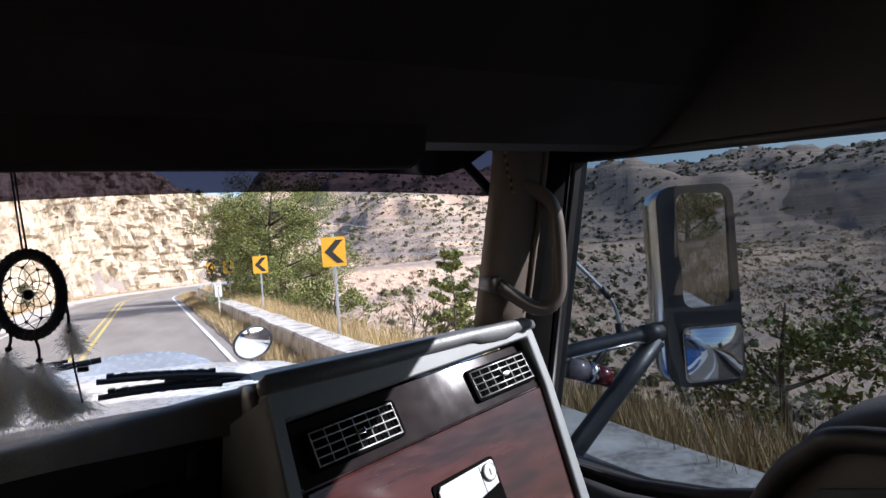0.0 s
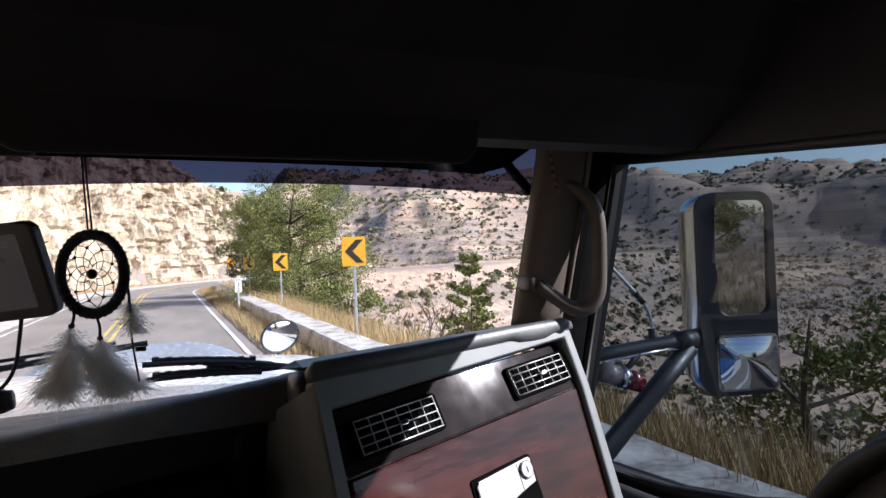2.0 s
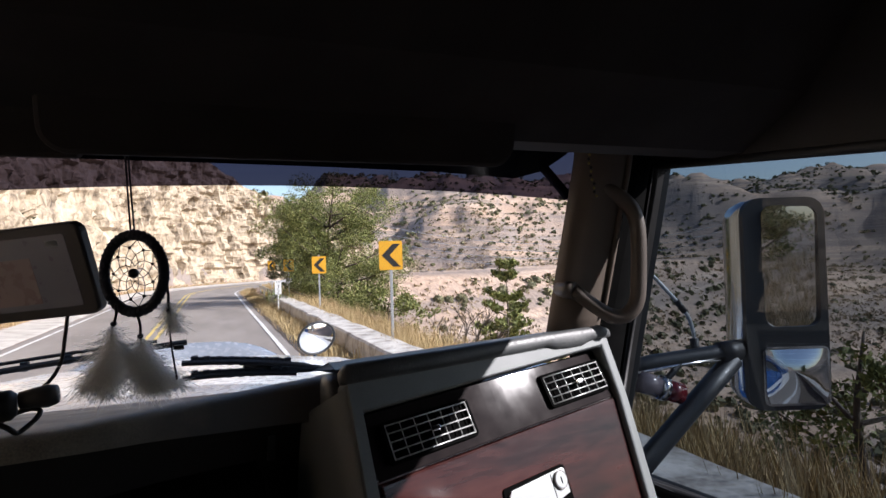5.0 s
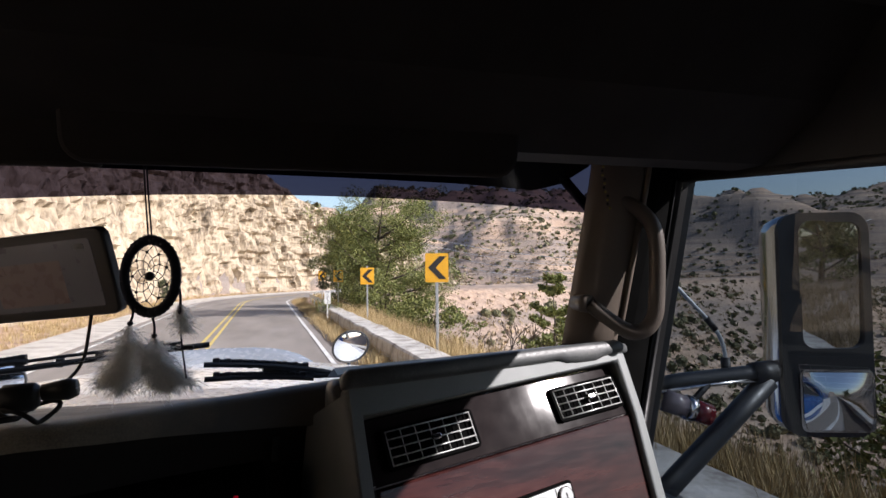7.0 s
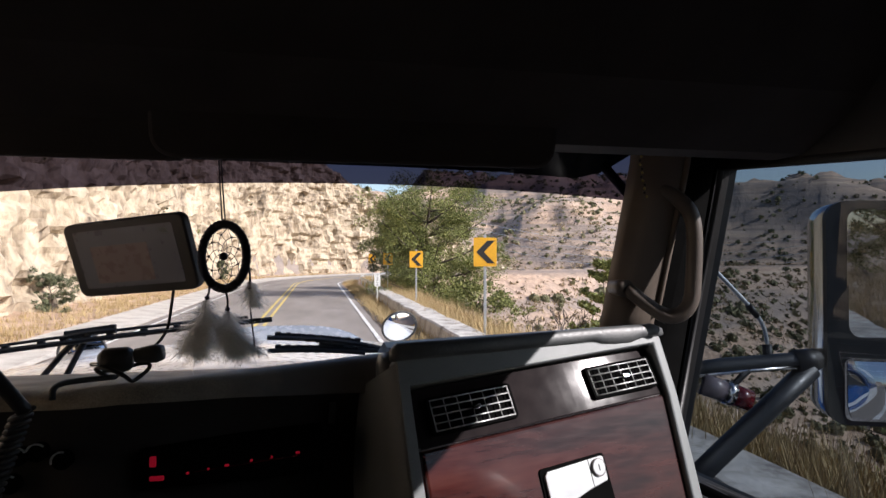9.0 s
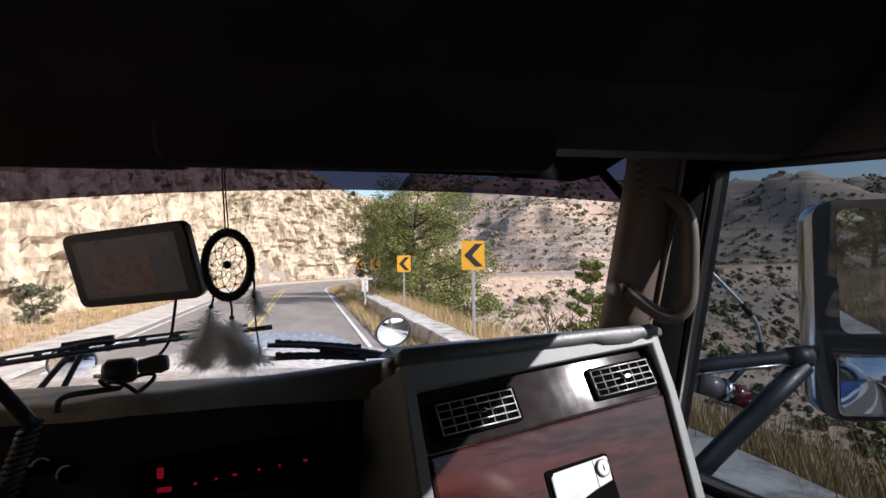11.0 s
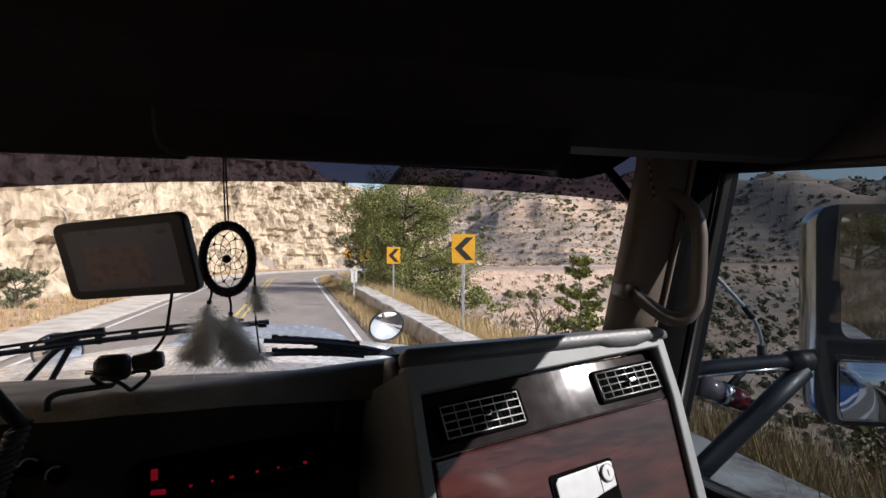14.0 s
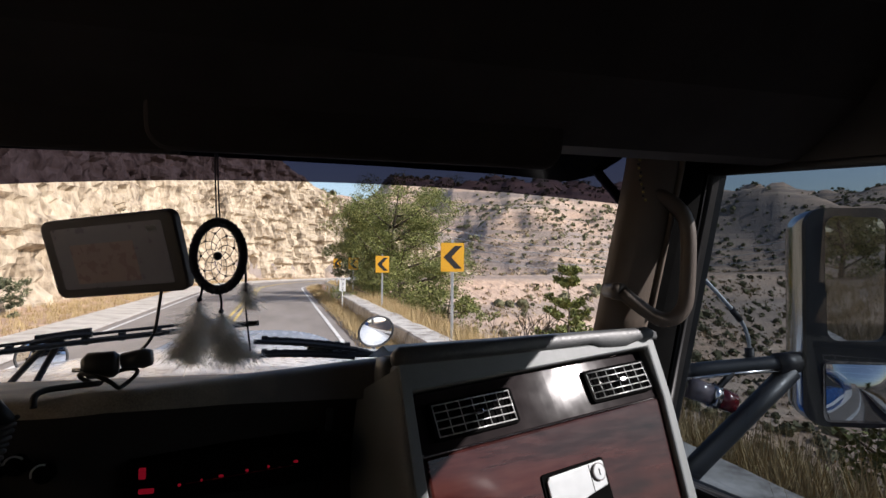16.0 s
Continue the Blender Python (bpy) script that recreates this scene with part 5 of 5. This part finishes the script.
# dreamcatcher
def dreamcatcher():
    cx, cy, cz, r = -0.070, 0.835, 2.447, 0.0485
    t = thing("dreamcatcher", (cx, cy, 2.36), "dark blue cord-wrapped dreamcatcher with grey-white feathers", "dreamcatcher")
    turn = radians(-39)
    ax, ay = math.cos(turn), math.sin(turn)

    def at(a, q, off=0.0):
        return Vector((cx + ax * q * math.cos(a) - ay * off, cy + ay * q * math.cos(a) + ax * off, cz + q * math.sin(a)))

    ring = tube([at(math.tau * i / 48, r) for i in range(48)], 0.0062, 10, closed=True)
    part("hoop", ring, CORD, t, "cord-wrapped hoop", smooth=True)
    wraps = [tube([at(math.tau * i / 40, r) + (at(math.tau * i / 40, r) - Vector((cx, cy, cz))).normalized() * 0.0066 * math.cos(k) + Vector((-ay, ax, 0)) * 0.0066 * math.sin(k) for k in (math.tau * j / 8 for j in range(8))], 0.0009, 4, closed=True) for i in range(40)]
    tagged(part("wrapping", merge(*wraps), CORD, t, smooth=True), kind="stuff")
    web = []
    n = 9
    radii = [r - 0.006, 0.033, 0.024, 0.016, 0.009]
    for lvl in range(4):
        for i in range(n):
            a = math.tau * (i + 0.5 * lvl) / n
            for sgn in (-0.5, 0.5):
                b = a + sgn * math.tau / n
                web.append(tube([at(a, radii[lvl]), at(b, radii[lvl + 1])], 0.0006, 4))
    part("web", merge(*web), CORD, t, "thin thread web")
    beads = []
    for i in range(9):
        b = bmesh.new()
        bmesh.ops.create_icosphere(b, subdivisions=1, radius=0.0024, matrix=Matrix.Translation(at(math.tau * (i + 0.5) / 9, 0.033)))
        beads.append(b)
    for i, b in enumerate(beads):
        part("bead", b, RUBBER, t, smooth=True)
    b = bmesh.new()
    bmesh.ops.create_icosphere(b, subdivisions=2, radius=0.0065, matrix=Matrix.Translation((cx, cy, cz)))
    part("centre_bead", b, RUBBER, t, "dark round centre bead", smooth=True)
    for o in (-0.0022, 0.0022):
        part("string", tube([(cx + o, cy, 2.497), (cx + o * 0.8, cy - 0.02, 2.55), (cx + o * 0.6, cy - 0.05, 2.65)], 0.0012, 6), CORD, t)
    rng = random.Random(3)

    def feather(top, tip, width, n):
        """A quill with many fine barbs."""
        top, tip = Vector(top), Vector(tip)
        d = (tip - top)
        tris = []
        side = d.normalized()
        for _ in range(n):
            f = rng.random() ** 0.75
            p = top + d * f
            a = rng.uniform(0, math.tau)
            l = width * (0.22 + 0.78 * math.sin(math.pi * min(1, f * 0.8 + 0.12))) * rng.uniform(0.2, 0.82)
            way = Vector((math.cos(a), math.sin(a) * 0.6, rng.uniform(-0.5, 0.3))) + side * rng.uniform(0.1, 0.9)
            curl = Vector((rng.uniform(-1, 1), rng.uniform(-1, 1), rng.uniform(-1, 0.4)))
            w = Vector((rng.uniform(-1, 1), rng.uniform(-1, 1), rng.uniform(-1, 1))).normalized() * 0.00045
            m = p + way * l * 0.4 + curl * l * 0.16
            m2 = p + way * l * 0.66 + curl * l * 0.46
            q = p + way * l * 0.74 + curl * l * 0.85
            tris += [(p - w * 0.6, p + w * 0.6, m), (m - w, m + w, m2), (m2 - w * 0.8, m2 + w * 0.8, q)]
        return tris

    o = ORIGIN[t]
    lines = [((-0.092, 0.84, 2.408), (-0.094, 0.84, 2.385), 0.004), ((-0.068, 0.835, 2.398), (-0.064, 0.835, 2.368), 0.003), ((-0.034, 0.82, 2.445), (-0.030, 0.82, 2.40), 0.003)]
    for a, b, w in lines:
        part("cord", tube(smooth_path([a, ((a[0] + b[0]) / 2 + 0.002, a[1], (a[2] + b[2]) / 2), b], 6), 0.0018, 6), CORD, t, smooth=True)
        bb = bmesh.new()
        bmesh.ops.create_icosphere(bb, subdivisions=1, radius=0.0042, matrix=Matrix.Translation(b))
        part("bead", bb, CORD, t, smooth=True)
    part("cord", tube(smooth_path([(-0.030, 0.82, 2.40), (-0.028, 0.82, 2.36), (-0.022, 0.82, 2.312)], 8), 0.0013, 6), CORD, t, smooth=True)
    part("clasp", box(pose(-0.019, 0.82, 2.352), (0.012, 0.006, 0.006), 0.001), RUBBER, t)
    for k, (a, b, w, n) in enumerate((((-0.095, 0.84, 2.385), (-0.104, 0.84, 2.300), 0.046, 4200), ((-0.064, 0.835, 2.368), (-0.052, 0.835, 2.300), 0.044, 4000), ((-0.090, 0.84, 2.365), (-0.044, 0.832, 2.302), 0.042, 3000), ((-0.031, 0.82, 2.412), (-0.024, 0.82, 2.376), 0.026, 1700), ((-0.070, 0.835, 2.345), (-0.022, 0.83, 2.304), 0.034, 2400), ((-0.098, 0.838, 2.35), (-0.122, 0.836, 2.308), 0.034, 2000))):
        fs = np.array([[list(v - o) for v in f] for f in feather(a, b, w, n)])
        soup("feather", fs, FEATHER, None, "fluffy grey-white feather", "", parent=t)
        part("quill", tube([a, b], 0.0008, 5), RUBBER, t)
    t.location += Vector((-0.013, -0.04, 0.016))


dreamcatcher()

# tassel and bead chain at the corner post
tas = thing("tassel", (0.60, 0.80, 2.62), "dark red tassel with a thin yellow bead chain", "ornament")
part("cloth", loft([[(0.588 + s * math.cos(a), 0.79 + s * 0.6 * math.sin(a), z) for a in (math.tau * i / 10 for i in range(10))] for z, s in ((2.76, 0.004), (2.745, 0.012), (2.72, 0.015), (2.69, 0.012), (2.665, 0.004))], close=True), RED_CLOTH, tas, smooth=True)
for i in range(16):
    b = bmesh.new()
    f = i / 15
    bmesh.ops.create_icosphere(b, subdivisions=1, radius=0.0028, matrix=Matrix.Translation((0.598 + 0.012 * f + 0.002 * math.sin(i * 1.7), 0.79 + 0.008 * math.sin(f * 3), 2.672 - 0.105 * f)))
    part("bead", b, YELLOW_BEAD if i % 2 else RUBBER, tas, smooth=True)

# ---------- seat bolster and steering wheel ----------
seat = thing("passenger_seat", (0.66, 0.3, 1.9), "black rounded seat bolster with grey-blue cloth beside the door", "seat")
rows = []
for k, (x, g) in enumerate(((0.60, 0.0), (0.62, 0.02), (0.70, 0.03), (0.76, 0.02), (0.785, 0.0))):
    rows.append([(x, y, z + g) for y, z in ((0.45, 1.95), (0.425, 2.06), (0.40, 2.125), (0.375, 2.17), (0.345, 2.222), (0.31, 2.262), (0.25, 2.29), (0.10, 2.31), (-0.1, 2.31), (-0.12, 1.95))])
part("bolster", loft(rows, close=True), BLACK_VINYL, seat, smooth=True)
part("piping", tube(smooth_path([(0.60, 0.432, 2.04), (0.60, 0.382, 2.15), (0.60, 0.350, 2.212), (0.60, 0.31, 2.258), (0.60, 0.25, 2.288), (0.60, 0.0, 2.312)], 24), 0.012, 8), RUBBER, seat, smooth=True)
part("cloth_side", slab([(0.42, 1.96), (0.395, 2.06), (0.37, 2.125), (0.335, 2.19), (0.30, 2.23), (0.2, 2.265), (0.0, 2.28), (0.0, 1.96)], 0.01, Matrix(((0, 0, -1, 0.595), (1, 0, 0, 0), (0, 1, 0, 0), (0, 0, 0, 1)))), SEAT_GREY, seat, "grey-blue cloth side")

wheel = thing("steering_wheel", (-0.56, 0.58, 2.12), "black truck steering wheel", "steering wheel")
WM = Matrix.Translation((-0.56, 0.58, 2.16)) @ pose(0, 0, 0, 42)
part("rim", tube([WM @ Vector((0.235 * math.cos(a), 0.235 * math.sin(a), 0)) for a in (math.tau * i / 48 for i in range(48))], 0.014, 10, closed=True), BLACK_VINYL, wheel, smooth=True)
for a in (90, 210, 330):
    q = radians(a)
    part("spoke", tube([WM @ Vector((0, 0, -0.03)), WM @ Vector((0.23 * math.cos(q), 0.23 * math.sin(q), 0))], 0.012, 8), RUBBER, wheel, smooth=True)
part("column", tube([WM @ Vector((0, 0, -0.02)), WM @ Vector((0, 0, -0.35))], 0.035, 12), RUBBER, wheel, smooth=True)

# ---------- outside of the truck ----------
hood = thing("truck_hood", (-0.22, 2.0, 1.3), "long white truck hood with a smoky bug deflector", "hood")


def hood_rows():
    rows = []
    for y, zc, w in ((1.16, 2.25, 0.98), (1.5, 2.245, 0.97), (2.0, 2.212, 0.95), (2.5, 2.162, 0.92), (2.75, 2.115, 0.90), (2.88, 2.055, 0.87), (2.98, 1.87, 0.85), (3.0, 1.2, 0.83)):
        rows.append([(-0.22 + w * f, y, zc - d) for f, d in ((-1.0, 0.9), (-0.99, 0.35), (-0.93, 0.17), (-0.75, 0.11), (-0.45, 0.075), (0.0, 0.06), (0.45, 0.075), (0.75, 0.11), (0.93, 0.17), (0.99, 0.35), (1.0, 0.9))])
    return rows


part("shell", loft([row[1:-1] for row in hood_rows()]), WHITE_PAINT, hood, smooth=True)
for cut in (slice(0, 2), slice(-2, None)):
    part("side_panel", loft([row[cut] for row in hood_rows()]), BLUE_PAINT, hood, "blue hood side", smooth=True)
rows = []
for k in range(13):
    f = k / 6 - 1
    x, y = -0.20 + 0.43 * f, 2.86 - 0.10 * f * f
    h = 0.075 * (1 - abs(f) ** 4)
    rows.append([(x, y - 0.06, 2.04), (x, y - 0.02, 2.04 + 0.6 * h), (x, y + 0.03, 2.04 + h), (x, y + 0.04, 2.04 + h), (x, y + 0.02, 1.98)])
part("bug_deflector", loft(rows), HOOD_DARK, hood, "smoky grey curved bug deflector", smooth=True)
for sx in (-1, 1):
    part("fender", loft([[(-0.22 + sx * (0.72 + 0.02 * i), 1.9 + 1.3 * f, 1.78 - 0.10 * i * i * 0.2 - 0.5 * max(0, f - 0.8)) for i in range(8)] for f in (0, 0.25, 0.5, 0.75, 0.9, 1.0)]), BLUE_PAINT, hood, "blue fender", smooth=True)
solo("cowl", loft([[(x, 1.10, 2.205), (x, 1.17, 2.175), (x, 1.24, 2.16)] for x in np.linspace(-1.15, 0.74, 12)]), RUBBER, (-0.22, 1.15, 2.15), "black cowl panel below the windscreen", "cowl", smooth=True)


def fender_mirror(x, y, z, facing):
    """A round convex mirror with a chrome rim on a stalk."""
    t = thing("hood_mirror", (x, y, z - 0.25), "round convex mirror with a blue back on the truck hood", "mirror", "hood mirrors")
    m = look((x, y, z), facing) @ pose(0, 0, 0, 0, 180, 0) @ Matrix.Diagonal((0.95, 0.78, 1, 1))
    rows = []
    for k in range(7):
        q = k / 6
        rows.append([m @ Vector((0.088 * q * math.cos(a) + 1e-5 * math.cos(a), 0.088 * q * math.sin(a), 0.015 * (1 - q * q))) for a in (math.tau * i / 32 for i in range(32))])
    rows[0] = [m @ Vector((1e-4 * math.cos(math.tau * i / 32), 1e-4 * math.sin(math.tau * i / 32), 0.015)) for i in range(32)]
    part("glass", loft(rows, close=True, caps=False), MIRROR, t, "convex mirror glass", smooth=True)
    part("rim", tube([m @ Vector((0.09 * math.cos(a), 0.09 * math.sin(a), 0.0)) for a in (math.tau * i / 36 for i in range(36))], 0.005, 8, closed=True), RUBBER, t, "dark rim", smooth=True)
    rows = []
    for k in range(6):
        q = math.cos(k / 5 * math.pi / 2)
        rows.append([m @ Vector(((0.09 * q + 1e-4) * math.cos(a), (0.09 * q + 1e-4) * math.sin(a), -0.05 * math.sin(k / 5 * math.pi / 2))) for a in (math.tau * i / 32 for i in range(32))])
    part("back", loft(rows, close=True, caps=False), BLUE_PAINT, t, "blue painted back", smooth=True)
    part("stalk", tube([m @ Vector((0, -0.08, -0.02)), (x, y + 0.05, z - 0.16), (x, y + 0.1, z - 0.26)], 0.010, 8), CHROME, t, smooth=True)


fender_mirror(0.368, 2.47, 2.147, (1.05, 0.65, 1.72))
fender_mirror(-0.942, 2.47, 2.076, (-0.3, -0.35, 2.3))


def wiper(pivot, end, b0, b1):
    t = thing("wiper", pivot, "black windscreen wiper resting at the foot of the glass", "wiper", "wipers")
    part("arm", tube([pivot, Vector(pivot).lerp(Vector(end), 0.5) + Vector((0, 0.01, 0.008)), end], 0.006, 8), RUBBER, t, smooth=True)
    d = Vector(b1) - Vector(b0)
    part("blade", tube([Vector(b0) + d * f + Vector((0, 0, 0.004 * math.sin(f * math.pi))) for f in np.linspace(0, 1, 8)], 0.0055, 6), RUBBER, t)
    slot = min(1.0, d.length / 0.4)
    part("bridge", tube([Vector(b0) + d * f + Vector((0, 0.012, 0.004 + 0.011 * slot * math.sin(f * math.pi) ** 0.5)) for f in np.linspace(0.08, 0.92, 9)], 0.0032, 6), RUBBER, t)
    for f in (0.1, 0.2, 0.3, 0.4, 0.5, 0.6, 0.7, 0.8, 0.9):
        part("clip", box(Matrix.Translation(Vector(b0) + d * f + Vector((0, 0.008, 0.005))), (0.012, 0.012, 0.016), 0.002), RUBBER, t)


wiper((-0.50, 1.165, 2.215), (-0.40, 1.11, 2.312), (-0.66, 1.112, 2.268), (-0.045, 1.102, 2.335))
wiper((-0.455, 1.165, 2.215), (-0.39, 1.112, 2.312), (-0.44, 1.112, 2.304), (-0.34, 1.11, 2.318))
wiper((0.27, 1.17, 2.235), (0.05, 1.115, 2.282), (-0.055, 1.108, 2.297), (0.15, 1.112, 2.275))
wiper((0.31, 1.17, 2.232), (0.08, 1.128, 2.264), (-0.055, 1.118, 2.268), (0.145, 1.12, 2.258))

# side mirror
MU = Vector((0.937, -0.349, 0)).normalized()
MN = Vector((-0.349, -0.937, 0)).normalized()
MM = Matrix(((MU.x, 0, MN.x, 1.340), (MU.y, 0, MN.y, 1.035), (0, 1, MN.z, 2.333), (0, 0, 0, 1))) @ Matrix.Scale(0.92, 4)
sm = thing("side_mirror", (1.3, 1.16, 1.95), "black and chrome truck side mirror with a convex lower glass", "mirror")
rows = []
for z, k in ((0.0, 1.0), (-0.06, 1.0), (-0.10, 0.96), (-0.13, 0.86), (-0.145, 0.65)):
    rows.append([MM @ Vector((x * k - (1 - k) * 0.02, y * (0.5 + 0.5 * k), z)) for x, y in rounded(-0.112, -0.290, 0.108, 0.285, 0.045, 6)])
part("housing", loft(rows, close=True), CHROME, sm, "chrome housing shell", smooth=True)
# black face: upper ring and lower block
part("face_frame", bezel(rounded(-0.114, -0.292, 0.110, 0.287, 0.047, 6), rounded(-0.062, -0.066, 0.090, 0.262, 0.030, 6), 0.02, MM @ Matrix.Translation((0, 0, 0.014))), RUBBER, sm, "black mirror face frame")
part("mirror_glass", slab(rounded(-0.066, -0.07, 0.094, 0.266, 0.03, 6), 0.004, MM @ Matrix.Translation((0, 0, 0.0095)) @ pose(0, 0, 0, 1.0, 3.0, 0)), MIRROR, sm, "flat mirror glass")
part("divider", slab([(-0.064, 0.222), (0.092, 0.222), (0.092, 0.238), (-0.064, 0.238)], 0.004, MM @ Matrix.Translation((0, 0, 0.008))), RUBBER, sm)
rows = []
for j in range(11):
    v = j / 5 - 1
    rows.append([MM @ Vector((0.014 + 0.084 * u * (1 - 0.10 * max(0, -v - 0.6) * 2.5), -0.199 + 0.073 * v, 0.0215 + 0.016 * (1 - u * u) * (1 - v * v))) for u in (i / 6 - 1 for i in range(13))])
part("convex_glass", loft(rows), MIRROR, sm, "convex lower mirror glass", smooth=True)
part("convex_rim", slab(rounded(-0.076, -0.279, 0.105, -0.119, 0.018, 5), 0.012, MM @ Matrix.Translation((0, 0, 0.0195))), CHROME, sm, "thin bright rim")
part("upper_arm", tube([(0.89, 1.13, 2.188), (0.99, 1.115, 2.200), (1.14, 1.09, 2.211), (1.21, 1.08, 2.215), (1.29, 1.10, 2.225)], 0.018, 12, taper=[0.018, 0.020, 0.020, 0.021, 0.02]), ARM_PAINT, sm, "dark painted upper arm", smooth=True)
# thin bright tube along the lower edge of the upper arm
part("arm_edge", tube([(0.905, 1.108, 2.180), (1.05, 1.090, 2.193), (1.18, 1.066, 2.203)], 0.0048, 8), CHROME, sm, "bright edge on the arm", smooth=True)
part("lower_arm", tube([(0.89, 1.11, 1.915), (0.97, 1.10, 1.99), (1.10, 1.09, 2.10), (1.21, 1.08, 2.195)], 0.025, 12), ARM_PAINT, sm, "dark painted diagonal arm", smooth=True)
part("arm_clamp", tube([(1.17, 1.085, 2.212), (1.225, 1.08, 2.216)], 0.027, 12), RUBBER, sm, smooth=True)
lamp = thing("marker_lamp", (1.0, 1.09, 2.10), "round chrome marker lamp with a red end under the mirror arm", "lamp")
part("body", tube([(0.935, 1.105, 2.164), (0.985, 1.095, 2.146)], 0.026, 16), AMBER, lamp, "clear pinkish lens", smooth=True)
part("band", tube([(0.985, 1.095, 2.146), (1.004, 1.091, 2.139)], 0.029, 16), CHROME, lamp, "ribbed chrome band", smooth=True)
part("lens", tube([(1.004, 1.091, 2.139), (1.043, 1.083, 2.125)], 0.025, 16), RED_LENS, lamp, "red lens end", smooth=True)
part("bracket", tube([(1.0, 1.095, 2.15), (1.03, 1.09, 2.18), (1.06, 1.095, 2.20)], 0.008, 8), RUBBER, lamp)
rod = thing("antenna_rod", (1.07, 1.06, 2.2), "thin bent metal antenna rod on the mirror arm", "antenna")
part("rod", tube(smooth_path([(0.93, 1.13, 2.485), (0.975, 1.125, 2.442), (1.04, 1.12, 2.378), (1.084, 1.118, 2.334), (1.108, 1.116, 2.300), (1.117, 1.112, 2.262), (1.116, 1.108, 2.21)], 24), 0.005, 8), GALV, rod, smooth=True)
part("joint", tube([(1.072, 1.119, 2.347), (1.096, 1.117, 2.318)], 0.008, 8), RUBBER, rod, smooth=True)
part("base", tube([(1.117, 1.111, 2.250), (1.116, 1.106, 2.20)], 0.011, 8), RUBBER, rod, smooth=True)
shell = thing("cab_shell", (-0.22, 0.4, 1.2), "blue painted cab roof and windscreen corners", "truck")
part("roof", box(pose(-0.22, -0.10, 2.99), (2.3, 2.1, 0.08), 0.03), BLUE_PAINT, shell)
for sx in (-1, 1):
    part("corner", tube([(-0.22 + sx * 1.08, 1.17, 2.18), (-0.22 + sx * 1.07, 1.09, 2.5), (-0.22 + sx * 1.06, 1.0, 2.84)], 0.03, 10), BLUE_PAINT, shell, smooth=True)
    part("cowl_side", box(pose(-0.22 + sx * 1.0, 1.22, 1.85), (0.24, 0.10, 0.70), 0.03), BLUE_PAINT, shell)
body = thing("sleeper_cab", (0.86, -1.9, 1.1), "white sleeper cab with a broad blue stripe", "truck")
part("side", box(pose(0.90, -1.9, 2.2), (0.06, 2.7, 2.2), 0.02), WHITE_PAINT, body)
part("roof", box(pose(-0.22, -1.9, 3.28), (2.3, 2.7, 0.06), 0.02), WHITE_PAINT, body)
part("side", box(pose(-1.36, -1.9, 2.2), (0.06, 2.7, 2.2), 0.02), WHITE_PAINT, body)
part("back", box(pose(-0.22, -3.2, 2.2), (2.2, 0.06, 2.2), 0.02), WHITE_PAINT, body)
part("stripe", box(pose(0.936, -1.9, 2.3), (0.008, 2.7, 0.7), 0.002), BLUE_PAINT, body, "blue stripe")
